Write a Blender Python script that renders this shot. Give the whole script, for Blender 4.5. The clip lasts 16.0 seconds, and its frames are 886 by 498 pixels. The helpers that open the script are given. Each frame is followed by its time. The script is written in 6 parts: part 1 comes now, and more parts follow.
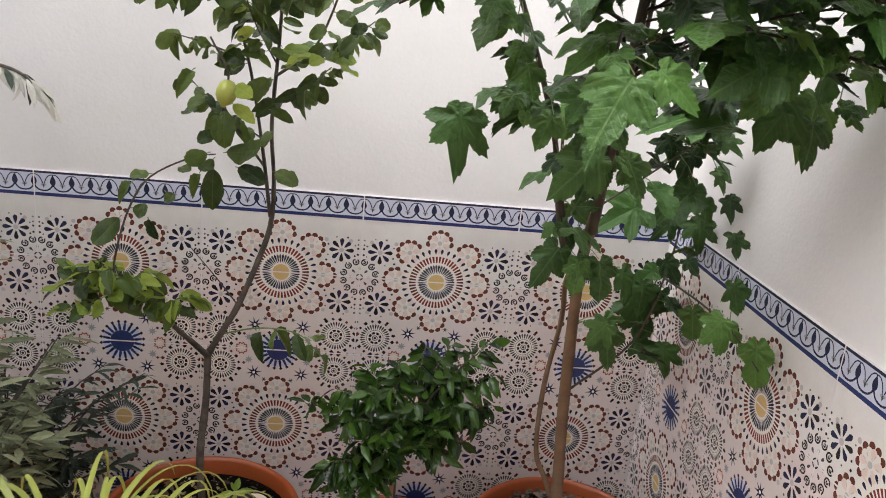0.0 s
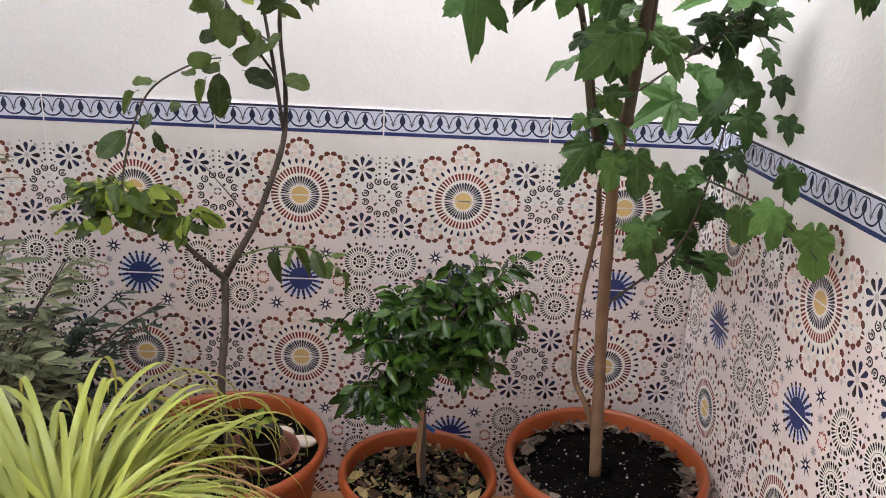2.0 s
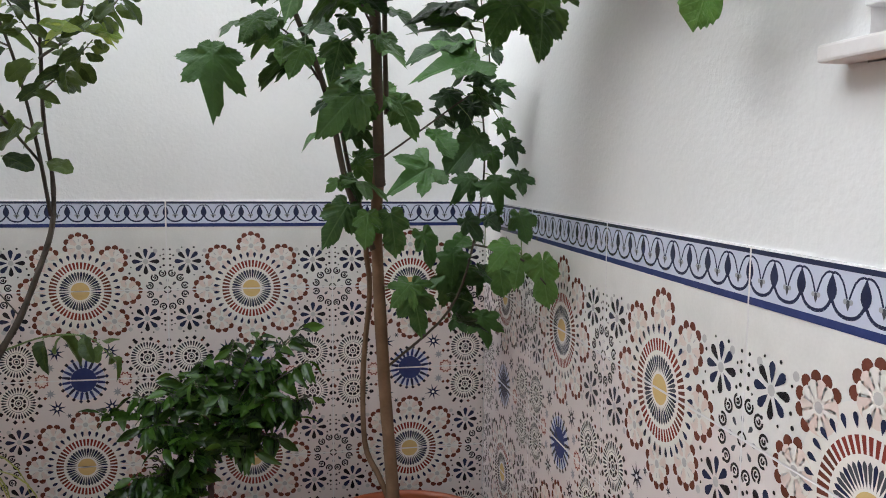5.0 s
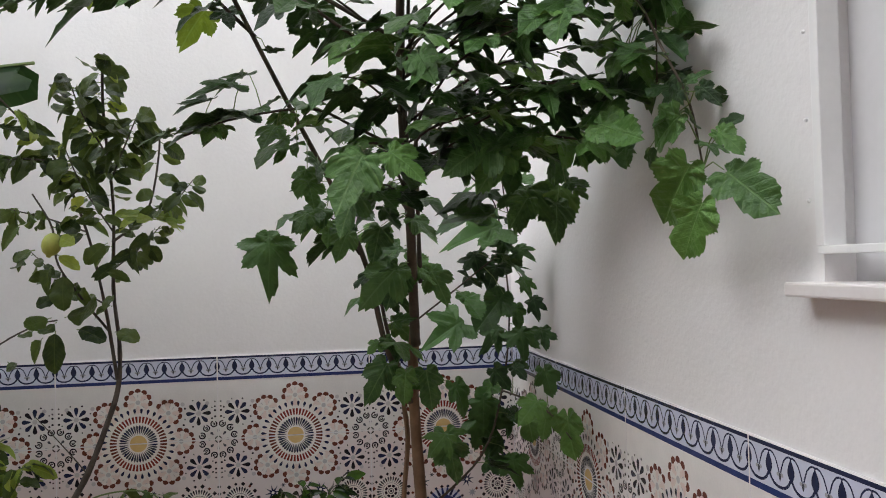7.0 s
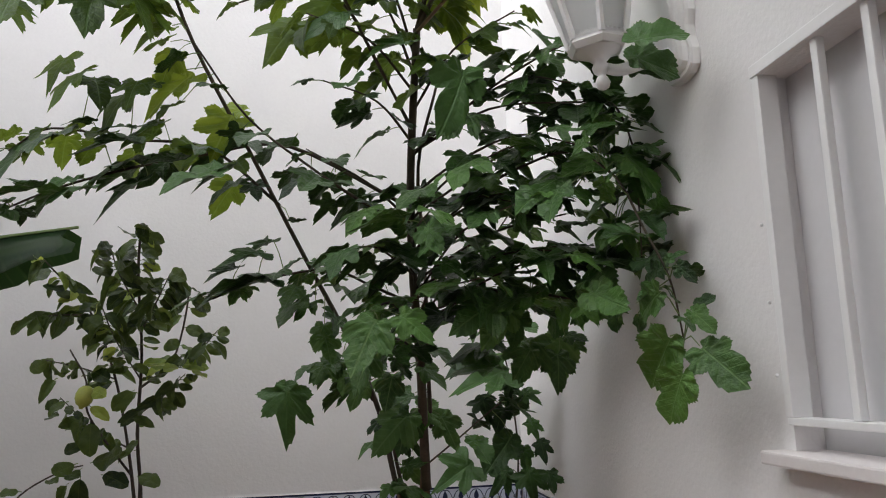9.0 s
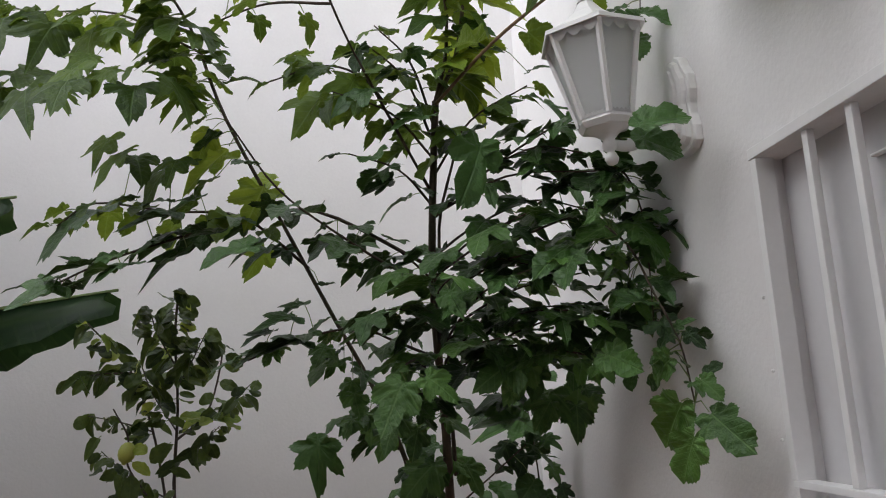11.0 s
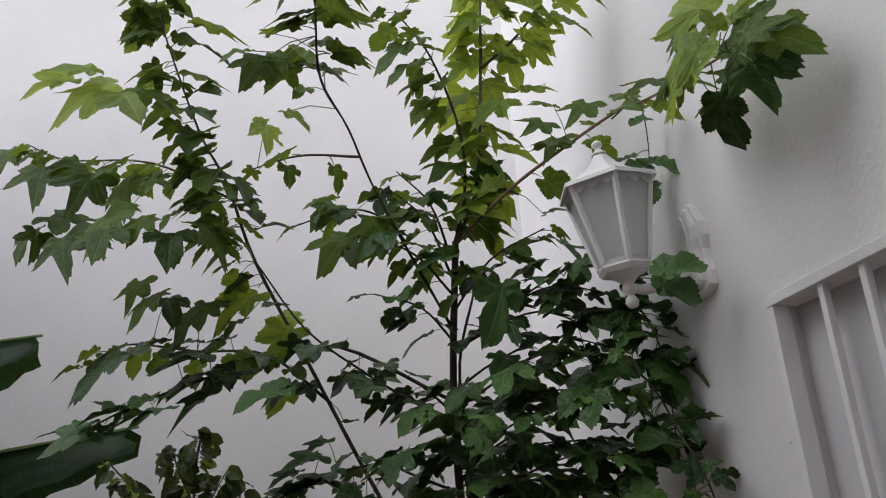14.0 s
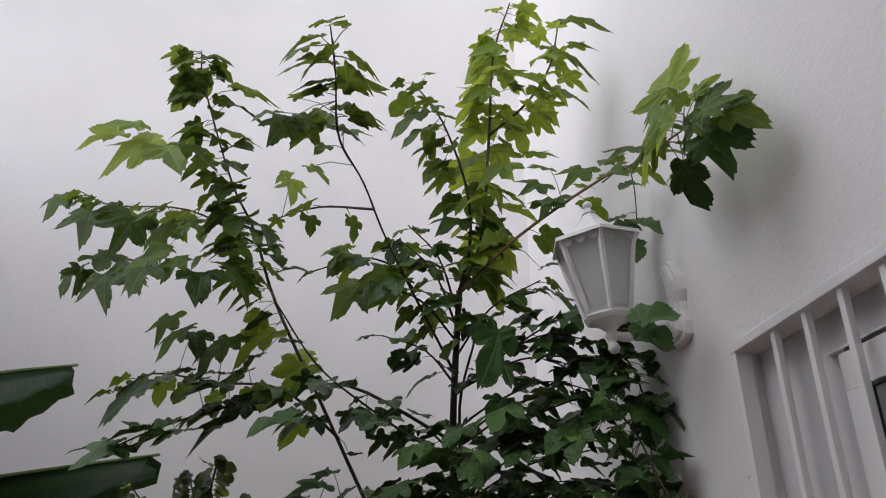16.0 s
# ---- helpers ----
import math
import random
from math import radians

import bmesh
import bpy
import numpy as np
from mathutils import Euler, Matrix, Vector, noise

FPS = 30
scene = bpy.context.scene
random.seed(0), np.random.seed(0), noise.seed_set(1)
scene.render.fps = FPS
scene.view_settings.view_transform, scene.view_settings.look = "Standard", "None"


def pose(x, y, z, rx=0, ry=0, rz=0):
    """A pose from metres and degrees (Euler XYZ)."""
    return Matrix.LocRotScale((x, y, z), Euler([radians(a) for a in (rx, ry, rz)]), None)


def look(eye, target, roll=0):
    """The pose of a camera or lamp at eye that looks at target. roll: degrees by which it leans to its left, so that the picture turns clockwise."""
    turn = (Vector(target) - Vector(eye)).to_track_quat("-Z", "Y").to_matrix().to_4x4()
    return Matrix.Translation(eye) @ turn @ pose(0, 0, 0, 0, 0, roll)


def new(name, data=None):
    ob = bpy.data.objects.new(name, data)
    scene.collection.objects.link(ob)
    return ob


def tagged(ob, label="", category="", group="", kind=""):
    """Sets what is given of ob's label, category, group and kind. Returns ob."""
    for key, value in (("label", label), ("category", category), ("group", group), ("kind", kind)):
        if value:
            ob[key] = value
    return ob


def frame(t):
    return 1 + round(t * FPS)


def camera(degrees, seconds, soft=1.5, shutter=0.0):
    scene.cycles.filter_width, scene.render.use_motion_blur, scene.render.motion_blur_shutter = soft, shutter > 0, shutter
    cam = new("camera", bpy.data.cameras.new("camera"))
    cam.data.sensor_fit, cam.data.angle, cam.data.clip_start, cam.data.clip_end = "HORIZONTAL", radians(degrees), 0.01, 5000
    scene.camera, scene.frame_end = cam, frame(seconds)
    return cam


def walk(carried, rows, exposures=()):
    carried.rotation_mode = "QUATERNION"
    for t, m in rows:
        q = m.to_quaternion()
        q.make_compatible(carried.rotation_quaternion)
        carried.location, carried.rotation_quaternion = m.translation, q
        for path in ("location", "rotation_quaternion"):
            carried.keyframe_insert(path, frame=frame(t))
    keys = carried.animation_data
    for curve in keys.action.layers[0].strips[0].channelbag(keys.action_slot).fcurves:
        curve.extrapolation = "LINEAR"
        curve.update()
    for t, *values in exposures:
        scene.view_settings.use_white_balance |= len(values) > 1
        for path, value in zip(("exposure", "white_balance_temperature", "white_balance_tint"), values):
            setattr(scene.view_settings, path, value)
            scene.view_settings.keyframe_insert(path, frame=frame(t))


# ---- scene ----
cam = camera(59.5, 16.0, soft=1.0)
PATH = [
    (0, (-0.86, -2.148, 1.687), (-0.686, -0.236, 1.124), 5.6),
    (0.5, (-0.846, -2.147, 1.661), (-0.714, -0.233, 1.098), 4.9),
    (1, (-0.833, -2.113, 1.606), (-0.728, -0.197, 1.041), 4.5),
    (1.5, (-0.812, -2.093, 1.539), (-0.73, -0.182, 0.955), 3.7),
    (2, (-0.798, -2.081, 1.488), (-0.731, -0.181, 0.869), 2.9),
    (2.5, (-0.777, -2.081, 1.423), (-0.708, -0.191, 0.772), 3.2),
    (3, (-0.727, -2.109, 1.354), (-0.629, -0.228, 0.681), 3.3),
    (3.5, (-0.665, -2.13, 1.296), (-0.513, -0.26, 0.603), 2.6),
    (4, (-0.601, -2.162, 1.278), (-0.326, -0.264, 0.71), 2.2),
    (4.5, (-0.563, -2.198, 1.266), (-0.197, -0.272, 0.869), 1.7),
    (5, (-0.554, -2.218, 1.288), (-0.179, -0.264, 1.083), 0.5),
    (5.2, (-0.555, -2.224, 1.3), (-0.162, -0.267, 1.172), -0.0),
    (7.3, (-0.611, -2.415, 1.463), (-0.302, -0.441, 1.542), -1.6),
    (7.5, (-0.606, -2.432, 1.471), (-0.305, -0.458, 1.581), -1.7),
    (8, (-0.605, -2.462, 1.486), (-0.297, -0.492, 1.639), -1.9),
    (8.5, (-0.606, -2.493, 1.5), (-0.297, -0.537, 1.786), -1.3),
    (8.7, (-0.608, -2.501, 1.508), (-0.304, -0.552, 1.84), -1.5),
    (10.8, (-0.638, -2.609, 1.584), (-0.38, -0.657, 1.937), -2.9),
    (11, (-0.635, -2.616, 1.588), (-0.381, -0.673, 1.985), -2.8),
    (11.5, (-0.64, -2.635, 1.593), (-0.407, -0.711, 2.088), -3.1),
    (12, (-0.648, -2.653, 1.598), (-0.422, -0.747, 2.161), -3.3),
    (12.5, (-0.646, -2.661, 1.601), (-0.429, -0.77, 2.216), -3.2),
    (13, (-0.627, -2.672, 1.609), (-0.432, -0.796, 2.273), -3.0),
    (13.5, (-0.659, -2.665, 1.619), (-0.445, -0.79, 2.281), -2.8),
    (14, (-0.713, -2.683, 1.648), (-0.428, -0.815, 2.303), -3.9),
    (14.5, (-0.745, -2.697, 1.654), (-0.421, -0.846, 2.338), -3.5),
    (15, (-0.728, -2.733, 1.626), (-0.443, -0.905, 2.386), -2.9),
    (15.5, (-0.695, -2.784, 1.572), (-0.468, -0.972, 2.387), -1.3),
    (16, (-0.68, -2.823, 1.549), (-0.466, -1.01, 2.366), -1.1),
]
EXPOSURES = [(0.0, 2.66, 6600, 9), (0.6, 2.92, 6600, 9), (1.5, 3.02, 6550, 10), (2.5, 2.98, 6400, 10), (3.5, 2.98, 6120, 10), (4.2, 2.74, 6050, 7), (5.2, 2.28, 6200, 3), (7.5, 1.85, 6450, 8), (8.7, 1.54, 6500, 8), (10.8, 1.2, 6450, 9), (13.0, 0.85, 6400, 10), (14.5, 0.82, 6350, 12), (16.0, 0.77, 6350, 13)]
walk(cam, [(t, look(eye, target, roll)) for t, eye, target, roll in PATH], EXPOSURES)

# ---- world and light ----
world = bpy.data.worlds.new("world")
scene.world = world
world.use_nodes = True
wn, wl = world.node_tree.nodes, world.node_tree.links
sky = wn.new("ShaderNodeTexSky")
sky.sky_type, sky.sun_disc = "NISHITA", False
sky.sun_elevation, sky.sun_rotation = radians(45), radians(240)
sky.dust_density, sky.air_density = 1.0, 1.0
soft_sky = wn.new("ShaderNodeHueSaturation")
soft_sky.inputs["Saturation"].default_value = 0.3
wl.new(sky.outputs[0], soft_sky.inputs["Color"])
wl.new(soft_sky.outputs[0], wn["Background"].inputs["Color"])
wn["Background"].inputs["Strength"].default_value = 0.15
sun = new("sun", bpy.data.lights.new("sun", "SUN"))
sun.data.energy, sun.data.angle, sun.data.color = 1.0, radians(100), (1.0, 0.98, 0.97)
sun.matrix_world = look((-6.0, -2.2, 8.6), (0, 0, 0))

# ---- materials ----


def nodes_of(name):
    m = bpy.data.materials.new(name)
    m.use_nodes = True
    return m, m.node_tree.nodes, m.node_tree.links, m.node_tree.nodes["Principled BSDF"]


def surface(name, dark, light, scale=6.0, fine=90.0, rough=0.7, bump=0.15, metal=0.0, spec=0.5, spread=0.0, coat=0.0, step=0.002, kind="Object"):
    """A colour that wanders between dark and light in patches and grain, with fine relief."""
    m, n, l, b = nodes_of(name)
    tc = n.new("ShaderNodeTexCoord")
    big, small = n.new("ShaderNodeTexNoise"), n.new("ShaderNodeTexNoise")
    big.inputs["Scale"].default_value, small.inputs["Scale"].default_value = scale, fine
    big.inputs["Detail"].default_value = 5
    for t in (big, small):
        l.new(tc.outputs[kind], t.inputs["Vector"])
    mix = n.new("ShaderNodeMath")
    mix.operation = "MULTIPLY_ADD"
    mix.inputs[1].default_value = 0.35
    l.new(small.outputs[0], mix.inputs[0])
    l.new(big.outputs[0], mix.inputs[2])
    ramp = n.new("ShaderNodeMapRange")
    ramp.inputs["From Min"].default_value, ramp.inputs["From Max"].default_value = 0.4, 0.95
    l.new(mix.outputs[0], ramp.inputs["Value"])
    col = n.new("ShaderNodeMix")
    col.data_type = "RGBA"
    col.inputs["A"].default_value, col.inputs["B"].default_value = (*dark, 1), (*light, 1)
    l.new(ramp.outputs[0], col.inputs["Factor"])
    out = col.outputs["Result"]
    if spread:
        info, hsv, mr = n.new("ShaderNodeObjectInfo"), n.new("ShaderNodeHueSaturation"), n.new("ShaderNodeMapRange")
        mr.inputs["To Min"].default_value, mr.inputs["To Max"].default_value = 1 - spread, 1 + spread
        l.new(info.outputs["Random"], mr.inputs["Value"])
        l.new(mr.outputs[0], hsv.inputs["Value"])
        l.new(out, hsv.inputs["Color"])
        out = hsv.outputs[0]
    l.new(out, b.inputs["Base Color"])
    b.inputs["Roughness"].default_value, b.inputs["Metallic"].default_value = rough, metal
    b.inputs["Coat Weight"].default_value = coat
    b.inputs["Specular IOR Level"].default_value = spec
    if bump:
        bp = n.new("ShaderNodeBump")
        bp.inputs["Strength"].default_value, bp.inputs["Distance"].default_value = bump, step
        l.new(mix.outputs[0], bp.inputs["Height"])
        l.new(bp.outputs[0], b.inputs["Normal"])
    return m


def leafy(name, dark, light, vein, rough=0.45, through_light=0.3, vein_step=9.0, vein_mix=0.35, spec=0.35, palmate=False, bump=0.5):
    """A leaf blade along local x: midrib and side veins, patchy colour, some light through it."""
    m, n, l, b = nodes_of(name)
    tc, sep, info = n.new("ShaderNodeTexCoord"), n.new("ShaderNodeSeparateXYZ"), n.new("ShaderNodeObjectInfo")
    l.new(tc.outputs["Object"], sep.inputs[0])

    def math_node(op, a, c=None):
        k = n.new("ShaderNodeMath")
        k.operation = op
        for i, v in enumerate((a, c)):
            if v is None:
                continue
            if isinstance(v, (int, float)):
                k.inputs[i].default_value = v
            else:
                l.new(v, k.inputs[i])
        return k.outputs[0]

    ay = math_node("ABSOLUTE", sep.outputs["Y"])
    phase = math_node("SUBTRACT", sep.outputs["X"], math_node("MULTIPLY", ay, 0.8))
    wave = math_node("ABSOLUTE", math_node("SUBTRACT", math_node("FRACT", math_node("MULTIPLY", phase, vein_step)), 0.5))

    def soft_line(d, w):
        k = n.new("ShaderNodeMapRange")
        k.interpolation_type = "SMOOTHSTEP"
        k.inputs["From Min"].default_value, k.inputs["From Max"].default_value = w, w * 0.3
        l.new(d, k.inputs["Value"])
        return k.outputs[0]

    veins = math_node("MAXIMUM", math_node("MULTIPLY", soft_line(wave, 0.14), 0.35), soft_line(ay, 0.02))
    if palmate:
        for a in (52, 105):
            x0 = math_node("SUBTRACT", sep.outputs["X"], 0.05)
            across = math_node("ABSOLUTE", math_node("SUBTRACT", math_node("MULTIPLY", x0, math.sin(radians(a))), math_node("MULTIPLY", ay, math.cos(radians(a)))))
            veins = math_node("MAXIMUM", veins, math_node("MULTIPLY", soft_line(across, 0.018), 0.8))
    veins = math_node("MULTIPLY", veins, vein_mix)
    noise_tex = n.new("ShaderNodeTexNoise")
    noise_tex.inputs["Scale"].default_value, noise_tex.inputs["Detail"].default_value = 5.0, 4
    l.new(tc.outputs["Object"], noise_tex.inputs["Vector"])
    f = math_node("ADD", math_node("MULTIPLY", noise_tex.outputs[0], 0.5), math_node("MULTIPLY", info.outputs["Random"], 0.6))
    fr = n.new("ShaderNodeMapRange")
    fr.inputs["From Min"].default_value, fr.inputs["From Max"].default_value = 0.2, 0.95
    l.new(f, fr.inputs["Value"])
    col, col2 = n.new("ShaderNodeMix"), n.new("ShaderNodeMix")
    col.data_type = col2.data_type = "RGBA"
    col.inputs["A"].default_value, col.inputs["B"].default_value = (*dark, 1), (*light, 1)
    l.new(fr.outputs[0], col.inputs["Factor"])
    l.new(col.outputs["Result"], col2.inputs["A"])
    col2.inputs["B"].default_value = (*vein, 1)
    l.new(veins, col2.inputs["Factor"])
    l.new(col2.outputs["Result"], b.inputs["Base Color"])
    b.inputs["Roughness"].default_value = rough
    b.inputs["Specular IOR Level"].default_value = spec
    bp = n.new("ShaderNodeBump")
    bp.inputs["Strength"].default_value, bp.inputs["Distance"].default_value = bump, 0.02
    l.new(math_node("SUBTRACT", noise_tex.outputs[0], math_node("MULTIPLY", veins, 0.5)), bp.inputs["Height"])
    l.new(bp.outputs[0], b.inputs["Normal"])
    tr, add = n.new("ShaderNodeBsdfTranslucent"), n.new("ShaderNodeMixShader")
    hs = n.new("ShaderNodeHueSaturation")
    hs.inputs["Hue"].default_value, hs.inputs["Value"].default_value = 0.458, 2.6
    l.new(col2.outputs["Result"], hs.inputs["Color"])
    l.new(hs.outputs[0], tr.inputs["Color"])
    add.inputs[0].default_value = through_light
    l.new(b.outputs[0], add.inputs[1])
    l.new(tr.outputs[0], add.inputs[2])
    l.new(add.outputs[0], n["Material Output"].inputs["Surface"])
    return m


# Grey only to cut the light bounced back by the unseen south wall.
LOW_BOUNCE_PLASTER = surface("low_bounce_plaster", (0.33, 0.31, 0.3), (0.42, 0.4, 0.39), 2.5, 120, 0.8, 0.6, step=0.004)
PLASTER = surface("plaster", (0.74, 0.72, 0.72), (0.82, 0.80, 0.80), 2.5, 120, 0.75, 0.6, step=0.004)
GLAZE = surface("glaze", (0.76, 0.72, 0.73), (0.82, 0.785, 0.79), 5, 60, 0.2, 0.03)
GROUT = surface("grout", (0.66, 0.63, 0.61), (0.78, 0.75, 0.73), 12, 200, 0.85, 0.3)
NAVY = surface("navy_print", (0.018, 0.022, 0.056), (0.032, 0.038, 0.088), 40, 300, 0.25, 0)
BLUE = surface("blue_print", (0.024, 0.036, 0.13), (0.04, 0.056, 0.18), 40, 300, 0.25, 0)
RED = surface("red_print", (0.2, 0.035, 0.028), (0.28, 0.06, 0.045), 40, 300, 0.25, 0)
MAROON = surface("maroon_print", (0.125, 0.036, 0.024), (0.185, 0.06, 0.04), 40, 300, 0.25, 0)
PEACH = surface("peach_print", (0.76, 0.6, 0.55), (0.8, 0.66, 0.61), 30, 300, 0.25, 0)
CREAM = surface("cream_print", (0.80, 0.74, 0.70), (0.84, 0.79, 0.75), 30, 300, 0.25, 0)
GREY = surface("grey_print", (0.06, 0.062, 0.075), (0.1, 0.1, 0.12), 40, 300, 0.25, 0)
PALE = surface("pale_print", (0.3, 0.3, 0.33), (0.4, 0.39, 0.42), 40, 300, 0.25, 0)
OCHRE = surface("ochre_print", (0.64, 0.43, 0.17), (0.7, 0.52, 0.25), 40, 300, 0.25, 0)
INK = surface("ink_print", (0.012, 0.012, 0.018), (0.03, 0.025, 0.03), 40, 300, 0.25, 0)
ICE = surface("ice_print", (0.55, 0.57, 0.70), (0.61, 0.63, 0.76), 30, 300, 0.25, 0)
LIGHT_GREY = surface("light_grey_print", (0.5, 0.47, 0.47), (0.58, 0.55, 0.55), 40, 300, 0.25, 0)
BLUSH = surface("blush_print", (0.735, 0.645, 0.632), (0.785, 0.7, 0.688), 9, 60, 0.22, 0.03)
PRINTS = [GLAZE, NAVY, BLUE, RED, MAROON, PEACH, CREAM, GREY, PALE, OCHRE, INK, ICE, LIGHT_GREY, BLUSH]
N_, B_, R_, M_, P_, C_, K_, L_, O_, I_, W_, D_, S_ = range(1, 14)
TERRACOTTA_FLOOR = surface("terracotta_floor", (0.34, 0.165, 0.08), (0.45, 0.235, 0.12), 4, 50, 0.5, 0.08, spread=0.06)
FLOOR_GROUT = surface("floor_grout", (0.16, 0.09, 0.05), (0.22, 0.13, 0.08), 10, 120, 0.9, 0.2)
POT = surface("pot_plastic", (0.235, 0.046, 0.012), (0.32, 0.07, 0.019), 5, 120, 0.42, 0.08)
SAUCER = surface("saucer_plastic", (0.13, 0.045, 0.026), (0.22, 0.085, 0.055), 8, 120, 0.5, 0.08)
SOIL = surface("soil", (0.0008, 0.0007, 0.0006), (0.004, 0.003, 0.0022), 40, 200, 0.85, 1.0, step=0.012, spec=0.06)
PERLITE = surface("perlite", (0.3, 0.28, 0.26), (0.5, 0.48, 0.45), 60, 200, 0.8, 0.3)


def flakes(name, stops, rough=0.75):
    """Loose pieces, each with a colour of its own out of a few."""
    m, n, l, b = nodes_of(name)
    geo, ramp, tc, tex, hs = (n.new("ShaderNode" + k) for k in ("NewGeometry", "ValToRGB", "TexCoord", "TexNoise", "HueSaturation"))
    ramp.color_ramp.interpolation = "CONSTANT"
    while len(ramp.color_ramp.elements) < len(stops):
        ramp.color_ramp.elements.new(0.5)
    for k, c in enumerate(stops):
        ramp.color_ramp.elements[k].position = k / len(stops)
        ramp.color_ramp.elements[k].color = (*c, 1)
    l.new(geo.outputs["Random Per Island"], ramp.inputs[0])
    tex.inputs["Scale"].default_value = 110
    l.new(tc.outputs["Object"], tex.inputs["Vector"])
    mr = n.new("ShaderNodeMapRange")
    mr.inputs["To Min"].default_value, mr.inputs["To Max"].default_value = 0.3, 1.7
    l.new(tex.outputs[0], mr.inputs["Value"])
    l.new(mr.outputs[0], hs.inputs["Value"])
    l.new(ramp.outputs[0], hs.inputs["Color"])
    l.new(hs.outputs[0], b.inputs["Base Color"])
    b.inputs["Roughness"].default_value = rough
    return m


DRY_LEAF = flakes("dry_leaf", ((0.05, 0.02, 0.009), (0.1, 0.05, 0.02), (0.018, 0.009, 0.005), (0.17, 0.105, 0.05), (0.04, 0.03, 0.009), (0.018, 0.026, 0.006), (0.075, 0.03, 0.014), (0.009, 0.006, 0.004), (0.27, 0.2, 0.08), (0.14, 0.15, 0.05)))
STRAW = surface("straw", (0.26, 0.15, 0.06), (0.45, 0.3, 0.14), 14, 90, 0.6, 0.1)
PALE_LEAF = surface("pale_dead_leaf", (0.42, 0.33, 0.12), (0.6, 0.5, 0.24), 14, 90, 0.6, 0.2)
MOSS_BARK = flakes("grey_bark_chip", ((0.08, 0.055, 0.04), (0.13, 0.095, 0.07), (0.045, 0.03, 0.022), (0.18, 0.135, 0.105), (0.03, 0.024, 0.02)), 0.85)
PEBBLE = surface("pebble", (0.55, 0.46, 0.38), (0.72, 0.64, 0.55), 12, 90, 0.6, 0.1)
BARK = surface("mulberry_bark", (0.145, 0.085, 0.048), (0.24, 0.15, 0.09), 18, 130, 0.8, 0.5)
# Bark for leader and branches, darkened for the shade inside the crown.
BARK_SHADED = surface("shaded_mulberry_bark", (0.055, 0.042, 0.03), (0.125, 0.095, 0.068), 18, 130, 0.8, 0.5)
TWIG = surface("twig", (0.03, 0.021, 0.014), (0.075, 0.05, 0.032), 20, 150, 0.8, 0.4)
LEMON_BARK = surface("lemon_bark", (0.035, 0.027, 0.023), (0.125, 0.1, 0.082), 25, 160, 0.85, 0.5)
SCAR = surface("torn_bark", (0.26, 0.14, 0.07), (0.42, 0.26, 0.15), 20, 90, 0.8, 0.4)
GREEN_STEM = surface("green_stem", (0.10, 0.16, 0.04), (0.18, 0.24, 0.08), 20, 150, 0.6, 0.2)
# Default leaf, kept dark so the crown's inner shade sits in its colour.
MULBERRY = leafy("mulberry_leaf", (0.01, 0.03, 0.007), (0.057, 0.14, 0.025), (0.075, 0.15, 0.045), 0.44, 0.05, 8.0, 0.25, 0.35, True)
MULBERRY_YOUNG = leafy("young_mulberry_leaf", (0.08, 0.15, 0.014), (0.18, 0.28, 0.03), (0.26, 0.36, 0.1), 0.45, 0.38, 8.0, 0.25, 0.3, True)
# Upper crown copy: brighter green stands in for sky light through the leaves.
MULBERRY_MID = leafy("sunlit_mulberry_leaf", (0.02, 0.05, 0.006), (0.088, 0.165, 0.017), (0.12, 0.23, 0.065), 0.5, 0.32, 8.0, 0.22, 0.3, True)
# Lit copy for outer leaves: light on their tops is in the colour.
MULBERRY_LIT = leafy("lit_outer_mulberry_leaf", (0.03, 0.08, 0.015), (0.1, 0.22, 0.04), (0.16, 0.28, 0.09), 0.44, 0.06, 8.0, 0.3, 0.38, True)
CITRUS = leafy("citrus_leaf", (0.003, 0.011, 0.003), (0.055, 0.13, 0.016), (0.06, 0.14, 0.035), 0.24, 0.2, 10, 0.25, 0.42, bump=0.12)
LEMON_LEAF = leafy("lemon_leaf", (0.009, 0.024, 0.006), (0.075, 0.125, 0.022), (0.14, 0.19, 0.05), 0.34, 0.25, 9, 0.2, bump=0.3)
LEMON_YOUNG = leafy("young_lemon_leaf", (0.11, 0.19, 0.025), (0.24, 0.32, 0.05), (0.3, 0.38, 0.1), 0.4, 0.35, 9, 0.3)
SILVER = leafy("silver_leaf", (0.3, 0.3, 0.26), (0.62, 0.61, 0.55), (0.5, 0.5, 0.45), 0.55, 0.2, 4, 0.2)
OLIVE = leafy("grey_leaf", (0.08, 0.1, 0.05), (0.33, 0.36, 0.22), (0.3, 0.32, 0.22), 0.55, 0.15, 4, 0.2)
# Darker copy of the grey leaf, with the shrub's shadow in its colour.
OLIVE_DARK = leafy("dark_narrow_leaf", (0.01, 0.02, 0.011), (0.06, 0.085, 0.06), (0.1, 0.12, 0.09), 0.55, 0.1, 4, 0.2)
BLADE = leafy("blade", (0.022, 0.055, 0.004), (0.28, 0.315, 0.036), (0.42, 0.45, 0.13), 0.38, 0.2, 0.01, 0.45)
BANANA = leafy("banana_leaf", (0.012, 0.04, 0.012), (0.03, 0.085, 0.02), (0.1, 0.17, 0.06), 0.35, 0.3, 26, 0.25)
LEMON_SKIN = surface("lemon_skin", (0.24, 0.28, 0.045), (0.38, 0.39, 0.08), 12, 260, 0.45, 0.3)
WHITE_METAL = surface("white_metal", (0.74, 0.73, 0.73), (0.82, 0.81, 0.81), 8, 90, 0.4, 0.04)
WHITE_PAINT = surface("white_paint", (0.68, 0.63, 0.62), (0.78, 0.74, 0.73), 5, 120, 0.55, 0.1)
